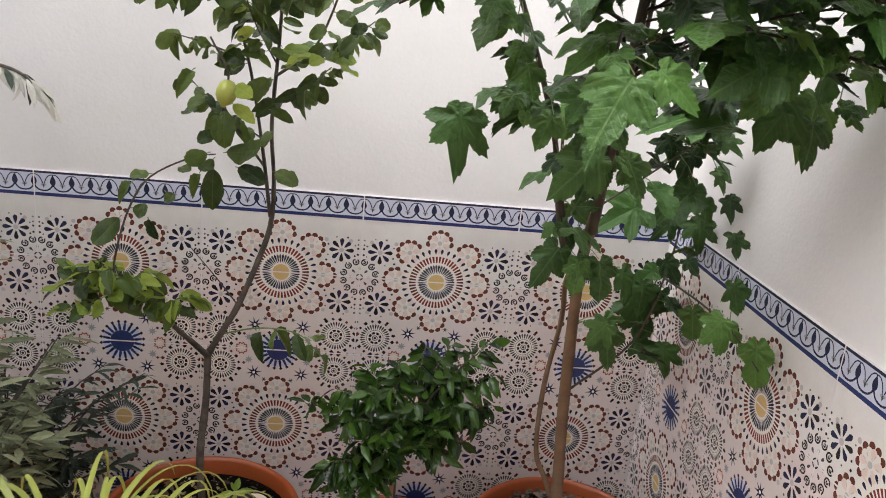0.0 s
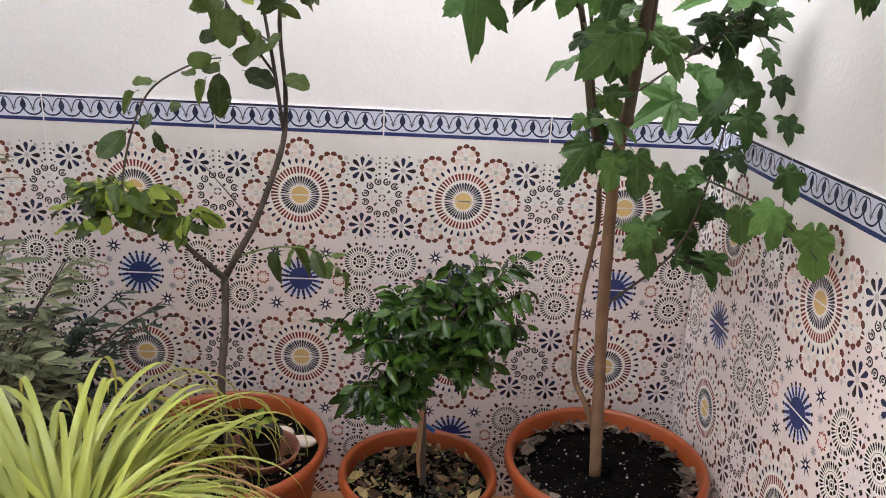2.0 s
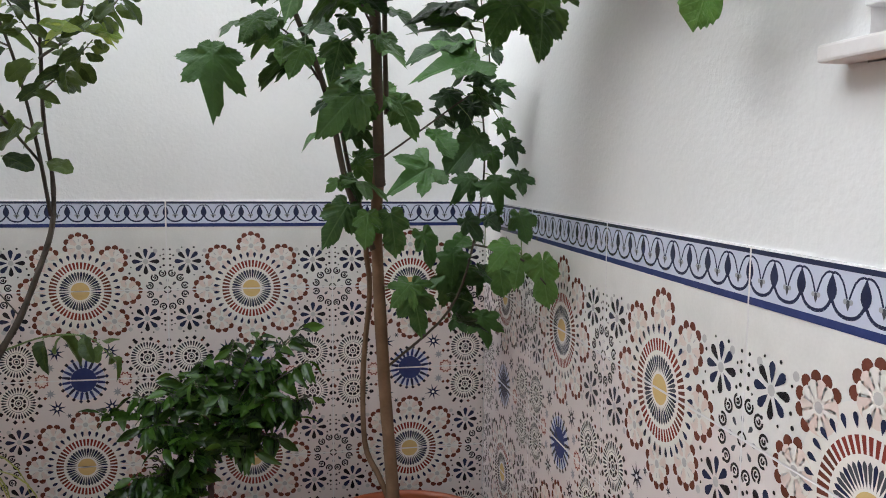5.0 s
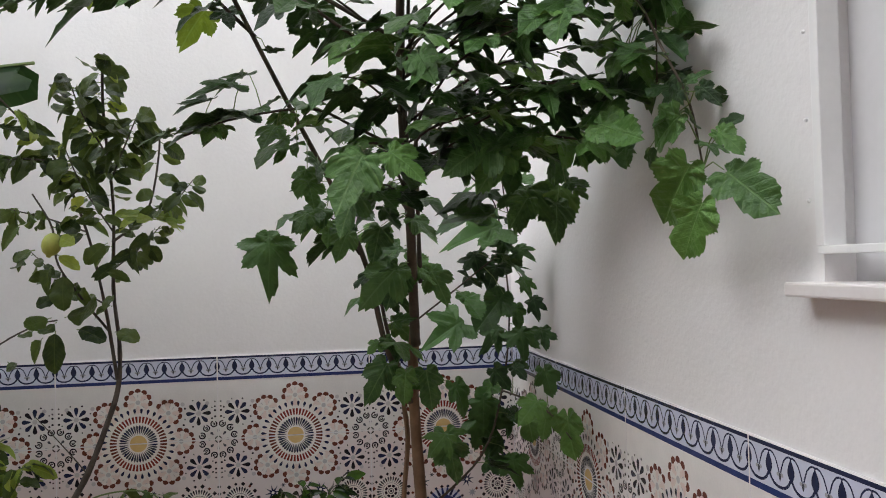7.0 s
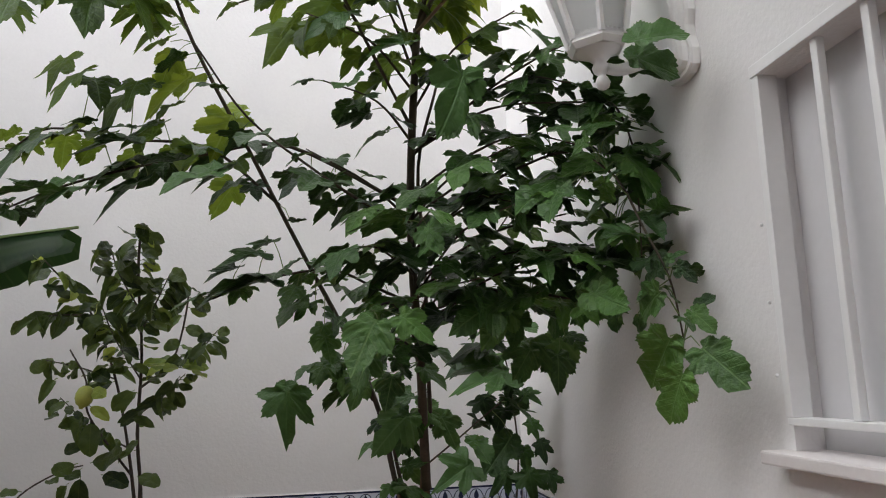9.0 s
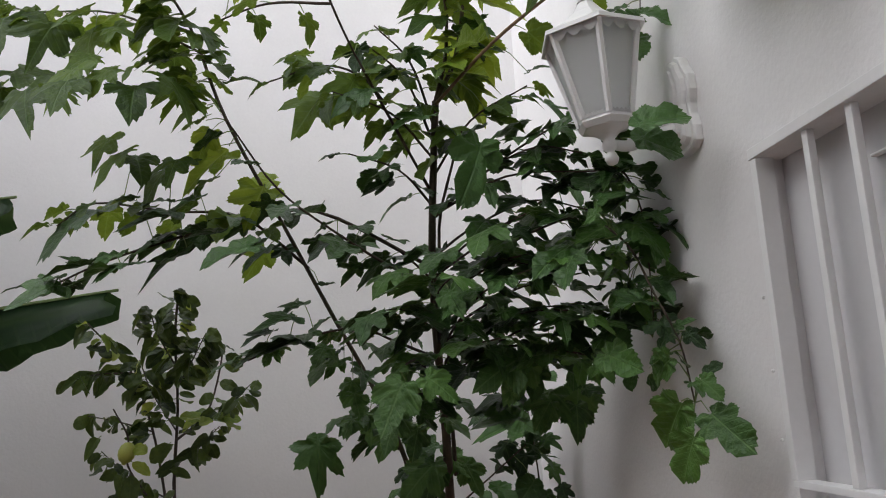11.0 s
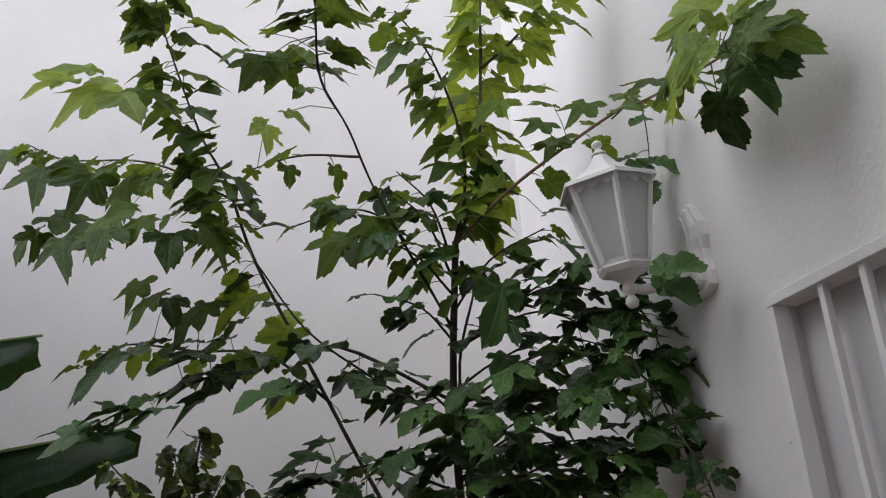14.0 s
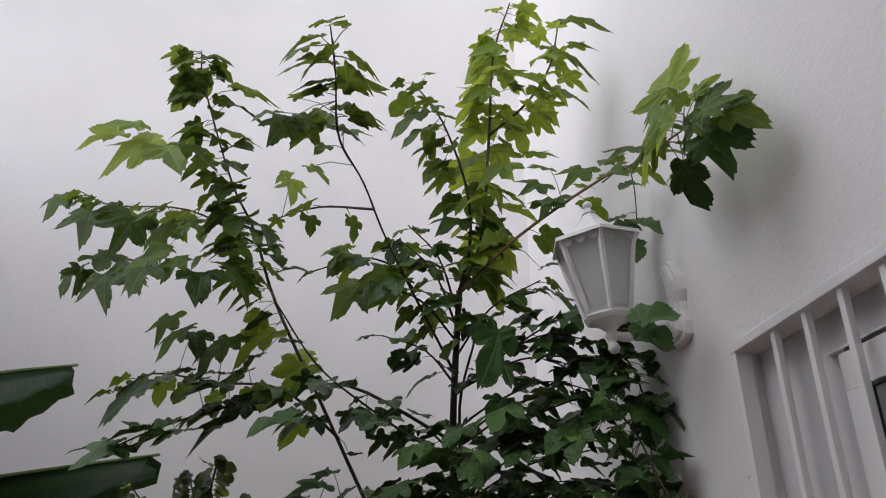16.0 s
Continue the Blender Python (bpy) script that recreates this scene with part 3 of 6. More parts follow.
lo, hi = hexa(0.047, 0.084, TW), hexa(0.084, rim, TW)
for k in range(6):
    bm = tube([lo[k], lo[k].lerp(hi[k], 0.5), hi[k]], 0.0062, 0.0066, 6)
    part("corner_bar", bm, WHITE_METAL, lantern)
    a, b, c, d = (v.copy() for v in (lo[k], lo[(k + 1) % 6], hi[(k + 1) % 6], hi[k]))
    bm = bmesh.new()
    n_ = (b - a).cross(d - a).normalized() * 0.002
    f0, f1 = [bm.verts.new(v) for v in (a, b, c, d)], [bm.verts.new(v - n_) for v in (a, b, c, d)]
    bm.faces.new(f0)
    bm.faces.new(f1[::-1])
    for i in range(4):
        bm.faces.new((f0[i], f1[i], f1[(i + 1) % 4], f0[(i + 1) % 4]))
    part("pane", bm, FROST, lantern, "frosted glass pane")
    # scalloped apron along the rim and small teeth along the base
    for top, bottom, depth, teeth, title in ((d, c, 0.02, 3, "apron"), (a, b, -0.008, 5, "crenel")):
        bm = bmesh.new()
        out = (top - Vector((ax, 0, top.z))).normalized() * 0.006
        m_ = 18
        ups, downs = [], []
        for i in range(m_ + 1):
            q = top.lerp(bottom, i / m_) + ((top + bottom) / 2 - Vector((ax, 0, top.z))).normalized() * 0.004
            ups.append(bm.verts.new(q))
            downs.append(bm.verts.new(q - Vector((0, 0, depth * (0.35 + 0.65 * abs(math.sin(math.pi * teeth * i / m_)))))))
        for i in range(m_):
            bm.faces.new((ups[i], ups[i + 1], downs[i + 1], downs[i]))
        bmesh.ops.solidify(bm, geom=bm.faces[:], thickness=0.002)
        part(title, bm, WHITE_METAL, lantern)
bm = bmesh.new()
rows_ = [hexa(r, z, TW) for r, z in ((0.088, rim - 0.002), (0.098, rim - 0.004), (0.097, rim + 0.004), (0.074, rim + 0.014), (0.048, rim + 0.03), (0.029, rim + 0.048), (0.018, rim + 0.064), (0.012, rim + 0.072))]
rings = [[bm.verts.new(v) for v in r] for r in rows_]
for a, b in zip(rings, rings[1:]):
    for k in range(6):
        bm.faces.new((a[k], a[(k + 1) % 6], b[(k + 1) % 6], b[k]))
bm.faces.new(rings[0][::-1])
bm.faces.new(rings[-1])
part("roof", bm, WHITE_METAL, lantern, "stepped six-sided cap")
part("top_finial", lathe([(0.0145, 0), (0.0145, 0.004), (0.009, 0.007), (0.0065, 0.012), (0.006, 0.016), (0.0085, 0.018), (0.0105, 0.022), (0.0095, 0.027), (0.004, 0.031), (0, 0.032)], 18, None, (ax, 0, rim + 0.071)), WHITE_METAL, lantern, smooth=True)
for ob in lantern.children:
    ob.matrix_local = pose(ax + 0.025, 0, 0.04, 0, -4.5, 0) @ Matrix.Diagonal((1.06, 1.06, 1.03, 1)) @ Matrix.Translation((-ax, 0, -0.04))
arm_line = smooth_line([(ax + 0.03, 0, 0.04), (ax + 0.06, 0, 0.037), (ax + 0.1, -0.002, 0.05), (-0.012, -0.005, 0.072)], 6)
part("arm", tube(arm_line, 0.0095, 0.0125, 12), WHITE_METAL, lantern, smooth=True)
bm = bmesh.new()
outline = [(0.0, 0.018), (0.03, 0.022), (0.044, 0.032), (0.045, 0.06), (0.037, 0.085), (0.036, 0.105), (0.043, 0.13), (0.04, 0.16), (0.026, 0.182), (0.018, 0.2), (0.0, 0.212)]
outline = outline + [(-y, z) for y, z in outline[-2:0:-1]]
levels = [(0.0, 0.97), (-0.002, 1.0), (-0.014, 1.0), (-0.018, 0.95), (-0.018, 0.8), (-0.026, 0.74), (-0.03, 0.62), (-0.03, 0.45), (-0.034, 0.4)]
rings = [[bm.verts.new((x, -0.005 + y * s * 1.1, 0.11 + (z - 0.112) * (1 - (1 - s) * 0.5))) for y, z in outline] for x, s in levels]
for a, b in zip(rings, rings[1:]):
    for k in range(len(a)):
        bm.faces.new((a[k], a[(k + 1) % len(a)], b[(k + 1) % len(a)], b[k]))
bm.faces.new(rings[-1])
part("wall_plate", bm, WHITE_METAL, lantern)

# ---- pots ----


def plant_pot(place, rim_r, height, base_r, saucer_r, label, soil_drop=0.05, group="terracotta coloured pots"):
    pot = thing("plant_pot", (place[0], place[1], 0.012), label, "plant pot", group)
    h = height - 0.012
    lip = 0.017
    prof = [(0, 0), (base_r, 0), (base_r + 0.004, 0.004)]
    for k in range(1, 9):
        t = k / 8
        prof.append((base_r + (rim_r - 0.016 - base_r) * t, (h - 0.045) * t))
    prof += [(rim_r - 0.008, h - 0.041), (rim_r - 0.001, h - 0.036), (rim_r + lip * 0.25, h - 0.02), (rim_r + lip * 0.1, h - 0.006), (rim_r - 0.005, h), (rim_r - 0.013, h - 0.002), (rim_r - 0.018, h - 0.01), (rim_r - 0.022, h - 0.06), (rim_r - 0.04, h - 0.15), (0, h - 0.15)]
    part("body", lathe(prof, 72), POT, pot, smooth=True)
    r = rim_r - 0.0215
    bm = bmesh.new()
    rng = random.Random(int(place[0] * 1000))
    rows = []
    for i in range(11):
        q = r * i / 10
        rows.append([bm.verts.new((q * math.cos(a), q * math.sin(a), h - soil_drop + (noise.noise((q * math.cos(a) * 18, q * math.sin(a) * 18, place[0] * 9)) * 0.012 if i < 10 else 0.0))) for a in np.linspace(0, 2 * math.pi, 48, endpoint=False)])
    for a, b in zip(rows[1:], rows[2:]):
        for k in range(48):
            bm.faces.new((a[k], a[(k + 1) % 48], b[(k + 1) % 48], b[k]))
    bm.faces.new(rows[1])
    bmesh.ops.delete(bm, geom=rows[0], context="VERTS")
    part("soil", bm, SOIL, pot, "dark damp potting soil", smooth=True)
    saucer = thing("pot_saucer", (place[0], place[1], 0), "terracotta coloured plastic saucer under a pot", "saucer", "pot saucers")
    s = saucer_r
    part("dish", lathe([(0, 0), (s - 0.03, 0), (s - 0.004, 0.034), (s, 0.042), (s + 0.004, 0.045), (s + 0.003, 0.05), (s - 0.006, 0.05), (s - 0.012, 0.04), (s - 0.036, 0.012), (0, 0.0115)], 72), SAUCER, saucer, smooth=True)
    return pot, h + 0.012 - soil_drop


DUST = surface("dusty_plastic", (0.2, 0.1, 0.07), (0.32, 0.2, 0.16), 9, 80, 0.7, 0.1)
POT_E, POT_M, POT_W = (-0.282, -0.322), (-0.772, -0.302), (-1.277, -0.31)
pot_e, soil_e = plant_pot(POT_E, 0.262, 0.36, 0.19, 0.245, "large terracotta coloured plastic pot holding a mulberry")
_, soil_m = plant_pot(POT_M, 0.208, 0.293, 0.155, 0.195, "terracotta coloured plastic pot holding a small citrus bush")
_, soil_w = plant_pot(POT_W, 0.262, 0.37, 0.19, 0.245, "terracotta coloured plastic pot holding a lemon tree")
part("foot_ring", lathe([(0.185, 0.002), (0.2, 0.002), (0.206, 0.006), (0.21, 0.03), (0.207, 0.035), (0.2, 0.036), (0.19, 0.03)], 72), DUST, pot_e, "dusty raised foot")


def litter(name, centre, r, z, count, size, mat, label, seed, rim_only=False, category="litter"):
    """Many small flakes strewn over the soil, one sheet of stuff."""
    rng = random.Random(seed)
    bm = bmesh.new()
    for _ in range(count):
        a, q = rng.uniform(0, 2 * math.pi), r * math.sqrt(rng.uniform(0.72 if rim_only else 0.02, 1))
        s = size * rng.uniform(0.5, 1.3)
        m = Matrix.Translation((centre[0] + q * math.cos(a), centre[1] + q * math.sin(a), z + rng.uniform(0.009, 0.02))) @ Euler((rng.uniform(-0.5, 0.5), rng.uniform(-0.5, 0.5), rng.uniform(0, 6.28))).to_matrix().to_4x4()
        if rng.random() < 0.6:
            s *= 0.5
        w, c = rng.uniform(0.25, 0.75), rng.uniform(0.0, 0.35) * s
        ring = []
        for k in range(8):
            b = math.pi / 4 * k + rng.uniform(-0.25, 0.25)
            q = s * rng.uniform(0.65, 1.1)
            ring.append((q * math.cos(b), q * math.sin(b) * w, c * math.cos(b) ** 2 + rng.uniform(-0.08, 0.08) * s))
        v = [bm.verts.new(m @ Vector(p)) for p in ring]
        mid = bm.verts.new(m @ Vector((0, 0, 0)))
        for k in range(8):
            bm.faces.new((v[k], v[(k + 1) % 8], mid))
    return tagged(new(name, mesh_of(name, bm, mat)), label, category, kind="stuff")


def crumbs(name, centre, r, z, count, size, mat, label, seed):
    rng = random.Random(seed)
    bm = bmesh.new()
    for _ in range(count):
        a, q = rng.uniform(0, 2 * math.pi), r * math.sqrt(rng.uniform(0, 1))
        s = size * rng.uniform(0.5, 1.0) ** 2 * rng.choice((0.8, 1.0, 2.0))
        made = bmesh.ops.create_icosphere(bm, subdivisions=1, radius=s)["verts"]
        bmesh.ops.transform(bm, verts=made, matrix=pose(centre[0] + q * math.cos(a), centre[1] + q * math.sin(a), z + s * 0.7 + 0.004, 0, 0, rng.uniform(0, 90)) @ Matrix.Diagonal((1, rng.uniform(0.6, 1), 0.7, 1)))
    return tagged(new(name, mesh_of(name, bm, mat)), label, "soil", kind="stuff")


litter("leaf_litter", POT_M, 0.178, soil_m, 430, 0.02, DRY_LEAF, "dry brown citrus leaves on the soil", 3)
crumbs("soil_crumbs", POT_M, 0.165, soil_m, 130, 0.0028, PERLITE, "white perlite crumbs on the soil", 4)
litter("bark_chips", POT_E, 0.234, soil_e, 260, 0.024, MOSS_BARK, "grey bark chips along the pot rim", 5, True)
crumbs("soil_crumbs", POT_E, 0.21, soil_e, 190, 0.0022, PERLITE, "white perlite crumbs on wet dark soil", 6)
litter("leaf_litter", POT_W, 0.215, soil_w, 260, 0.016, DRY_LEAF, "dry leaf scraps on the soil", 7)
crumbs("soil_crumbs", POT_W, 0.215, soil_w, 120, 0.0028, PERLITE, "white perlite crumbs on the soil", 8)

bm = bmesh.new()
for k in range(9):
    t = k / 8
    w = 0.012 * math.sin(math.pi * min(0.97, t * 0.9 + 0.08))
    row = [bm.verts.new((0.06 * t - 0.03, sy * w, 0.012 * t * t + 0.35 * w * abs(sy))) for sy in (-1, 0, 1)]
    if k:
        bm.faces.new((old[0], old[1], row[1], row[0]))
        bm.faces.new((old[1], old[2], row[2], row[1]))
    old = row
bmesh.ops.solidify(bm, geom=bm.faces[:], thickness=0.0006)
fallen = new("fallen_leaf", mesh_of("fallen_leaf", bm, PALE_LEAF, True))
fallen.matrix_world = pose(-0.628, -0.385, soil_m + 0.02, 15, -20, 40)
tagged(fallen, "pale yellow fallen leaf against the pot rim", "leaf")

# ---- leaves ----


def leaf_mesh(name, mat, outline, fold=0.25, droop=0.35, wave=0.05, seed=0, sub=3, rib=0.35):
    """A blade of unit length along x from its base; outline gives half-width points (x, y), base to tip."""
    rng = random.Random(seed)
    up = [(x, y * rng.uniform(0.92, 1.08)) for x, y in outline]
    dn = [(x + rng.uniform(-0.01, 0.01), -y * rng.uniform(0.92, 1.08)) for x, y in outline]
    edge = [(0.0, 0.0)] + up + [(1.0, 0.0)] + dn[::-1]
    bm = bmesh.new()
    ph = rng.uniform(0, 6)

    def lift(x, y):
        return fold * abs(y) - droop * x * x + wave * math.sin(9 * x + ph) * abs(y) * 2 + wave * 0.5 * math.sin(5 * y + ph)

    rings = []
    for s in range(1, sub + 1):
        t = s / sub
        ring = []
        for x, y in edge:
            ix = x * t + (1 - t) * (0.12 + 0.62 * x)
            ring.append(bm.verts.new((ix, y * t, lift(ix, y * t))))
        rings.append(ring)
    inner = rings[0]
    for a, b in zip(rings, rings[1:]):
        for k in range(len(edge)):
            bm.faces.new((a[k], a[(k + 1) % len(edge)], b[(k + 1) % len(edge)], b[k]))
    half = len(outline)
    mids = [inner[0]] + [bm.verts.new((inner[k].co.x, 0, lift(inner[k].co.x, 0))) for k in range(1, half + 1)] + [inner[half + 1]]
    for k in range(half + 1):
        bm.faces.new([v for v in dict.fromkeys((inner[k], inner[k + 1], mids[k + 1], mids[k]))][::-1])
        a, b = (-k) % len(edge), (-k - 1) % len(edge)
        bm.faces.new([v for v in dict.fromkeys((inner[a], inner[b], mids[k + 1], mids[k]))])
    for f in bm.faces:
        f.smooth = True
    bmesh.ops.recalc_face_normals(bm, faces=bm.faces[:])
    return mesh_of(name, bm, mat, True)


def mulberry_mesh(name, mat, lobes, fold, droop, wave, seed, n=104):
    """A toothed leaf of unit length along x. Each lobe: heading in degrees, length and half-width; its end draws out into a fine tip."""
    rng = random.Random(seed)
    cx = 0.16
    tw = [(radians(a * s + rng.uniform(-6, 6) * (a > 0)), ln * rng.uniform(0.85, 1.12) if a else ln, w * rng.uniform(0.88, 1.12)) for a, ln, w in lobes for s in ((1, -1) if a else (1,))]
    ph, ph2, ph3 = rng.uniform(0, 6), rng.uniform(0, 6), rng.uniform(0, 6)
    steps = np.linspace(1.0, 0.03, 120)
    body = np.sin(np.pi * np.minimum(steps / 0.93, 1.0) ** 1.55).clip(0) ** 0.6
    tip = 0.16 * (1 - steps) ** 0.6

    palm = 0.6 * lobes[1][1]

    def reach(th):
        off = abs((th + math.pi) % (2 * math.pi) - math.pi)
        best = palm * (1 - 0.12 * off) if off < radians(lobes[2][0]) else 0.12
        for a, ln, w in tw:
            f = abs((th - a + math.pi) % (2 * math.pi) - math.pi)
            if f > 1.4:
                continue
            inside = w * np.maximum(body, tip) >= steps * ln * math.tan(f)
            if inside.any():
                best = max(best, float(steps[int(inside.argmax())]) * ln / math.cos(f))
        return best

    def lift(x, y):
        groove = 0.025 * math.cos(7 * math.atan2(abs(y), x - cx + 0.001)) * min(1, abs(y) * 4)
        return fold * abs(y) - droop * (x * x + 0.6 * y * y) + wave * math.sin(8 * x + ph) * abs(y) * 2 + wave * 0.7 * math.sin(6 * y + 3 * x + ph2) + 0.012 * math.sin(23 * x + 19 * y + ph3) - groove

    bm = bmesh.new()
    mid = bm.verts.new((cx, 0, lift(cx, 0)))
    rims = []
    ways = sorted([2 * math.pi * k / n for k in range(n - len(tw))] + [t[0] % (2 * math.pi) for t in tw])
    for k, th in enumerate(ways):
        r = reach(th)
        if not any(abs((th - t[0] + math.pi) % (2 * math.pi) - math.pi) < 0.03 for t in tw):
            r *= 1 + rng.uniform(0.015, 0.05) if k % 2 else 1 - rng.uniform(0.01, 0.045)
        rims.append([bm.verts.new((cx + t * r * math.cos(th), t * r * math.sin(th), lift(cx + t * r * math.cos(th), t * r * math.sin(th)))) for t in (0.36, 0.7, 1.0)])
    for k in range(len(ways)):
        a, b = rims[k], rims[(k + 1) % len(ways)]
        bm.faces.new((mid, a[0], b[0]))
        bm.faces.new((a[0], a[1], b[1], b[0]))
        bm.faces.new((a[1], a[2], b[2], b[1]))
    return mesh_of(name, bm, mat, True)


def oval(width, belly=0.5, n=9, full=0.85):
    """Half outline of a plain pointed leaf."""
    out = []
    for k in range(1, n):
        x = k / n
        y = math.sin(math.pi * x ** (math.log(0.5) / math.log(belly))) ** full
        out.append((x, width / 2 * y))
    return out


DEEP = ((0, 0.84, 0.172), (48, 0.66, 0.14), (100, 0.44, 0.13))
FINGERS = ((0, 0.84, 0.145), (45, 0.66, 0.12), (92, 0.5, 0.115), (140, 0.27, 0.12))
THREE = ((0, 0.84, 0.21), (52, 0.56, 0.16), (112, 0.36, 0.16))
HEART = ((0, 0.84, 0.31), (66, 0.42, 0.24), (122, 0.32, 0.2))
EARED = ((0, 0.84, 0.25), (60, 0.46, 0.15), (118, 0.32, 0.16))
MUL = [mulberry_mesh("leaf", MULBERRY, lb, f, dr, wv, s) for lb, f, dr, wv, s in ((DEEP, 0.16, 0.24, 0.05, 1), (THREE, 0.2, 0.3, 0.06, 2), (FINGERS, 0.1, 0.22, 0.07, 3), (EARED, 0.24, 0.34, 0.05, 4), (HEART, 0.16, 0.28, 0.06, 5), (DEEP, 0.08, 0.16, 0.08, 55), (FINGERS, 0.16, 0.26, 0.06, 56), (THREE, 0.12, 0.2, 0.07, 57), (DEEP, 0.2, 0.32, 0.06, 58))]
MUL_Y = [mulberry_mesh("young_leaf", MULBERRY_YOUNG, lb, f, dr, wv, s) for lb, f, dr, wv, s in ((DEEP, 0.2, 0.3, 0.05, 6), (THREE, 0.22, 0.4, 0.06, 7), (FINGERS, 0.15, 0.25, 0.05, 8))]
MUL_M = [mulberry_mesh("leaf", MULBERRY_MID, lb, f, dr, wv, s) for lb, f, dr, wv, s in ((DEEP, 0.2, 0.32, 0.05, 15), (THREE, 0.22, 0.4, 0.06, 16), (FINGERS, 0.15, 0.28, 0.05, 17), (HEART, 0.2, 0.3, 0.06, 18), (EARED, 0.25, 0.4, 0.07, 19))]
MUL_W = [mulberry_mesh("leaf", MULBERRY_LIT, lb, f, dr, wv, s) for lb, f, dr, wv, s in ((THREE, 0.1, 0.2, 0.06, 65), (EARED, 0.15, 0.3, 0.07, 66), (THREE, 0.05, 0.15, 0.08, 67), (DEEP, 0.1, 0.25, 0.07, 68))]
MUL_H = [mulberry_mesh("leaf", MULBERRY_LIT, lb, f, dr, wv, s) for lb, f, dr, wv, s in ((HEART, 0.1, 0.2, 0.05, 75), (EARED, 0.14, 0.28, 0.05, 76), (HEART, 0.18, 0.3, 0.06, 77))]
CIT = [leaf_mesh("leaf", CITRUS, oval(w, b), f, dr, 0.03, s, 2) for w, b, f, dr, s in ((0.44, 0.46, 0.3, 0.3, 11), (0.38, 0.45, 0.4, 0.45, 12), (0.48, 0.48, 0.25, 0.2, 13), (0.42, 0.46, 0.45, 0.6, 14))]
LEM = [leaf_mesh("leaf", LEMON_LEAF, oval(w, b, 11, 0.55), f, dr, 0.1, s, 3) for w, b, f, dr, s in ((0.66, 0.52, 0.35, 0.4, 21), (0.56, 0.55, 0.5, 0.6, 22), (0.72, 0.52, 0.25, 0.25, 23), (0.62, 0.5, 0.7, 0.9, 24), (0.68, 0.54, 0.15, -0.4, 28))]
LEM_Y = [leaf_mesh("young_leaf", LEMON_YOUNG, oval(w, b, 11, 0.6), f, dr, 0.09, s, 3) for w, b, f, dr, s in ((0.55, 0.52, 0.25, 0.3, 25), (0.46, 0.52, 0.4, 0.5, 26), (0.6, 0.5, 0.15, 0.1, 27))]
OLI = [leaf_mesh("leaf", OLIVE, oval(w, 0.5), 0.3, dr, 0.02, s, 2) for w, dr, s in ((0.2, 0.1, 31), (0.17, 0.3, 32), (0.23, -0.05, 33))]
SEED = [leaf_mesh("leaf", LEMON_YOUNG, oval(0.42, 0.45, 9, 0.9), 0.2, 0.2, 0.04, 38, 3)]
SIL = [leaf_mesh("leaf", SILVER, oval(w, 0.5), 0.3, dr, 0.02, s, 2) for w, dr, s in ((0.26, 0.2, 36), (0.22, 0.4, 37))]
OLD = [leaf_mesh("leaf", OLIVE_DARK, oval(w, 0.5), 0.3, dr, 0.02, s, 2) for w, dr, s in ((0.25, 0.15, 34), (0.21, 0.3, 35))]


def leaf_pose(p, d, up, size, flat=1.0):
    x = d.normalized()
    z = (up - x * up.dot(x)).normalized()
    y = z.cross(x)
    m = Matrix((x, y, z)).transposed().to_4x4()
    return Matrix.Translation(p) @ m @ Matrix.Diagonal((size, size * flat, size, 1))


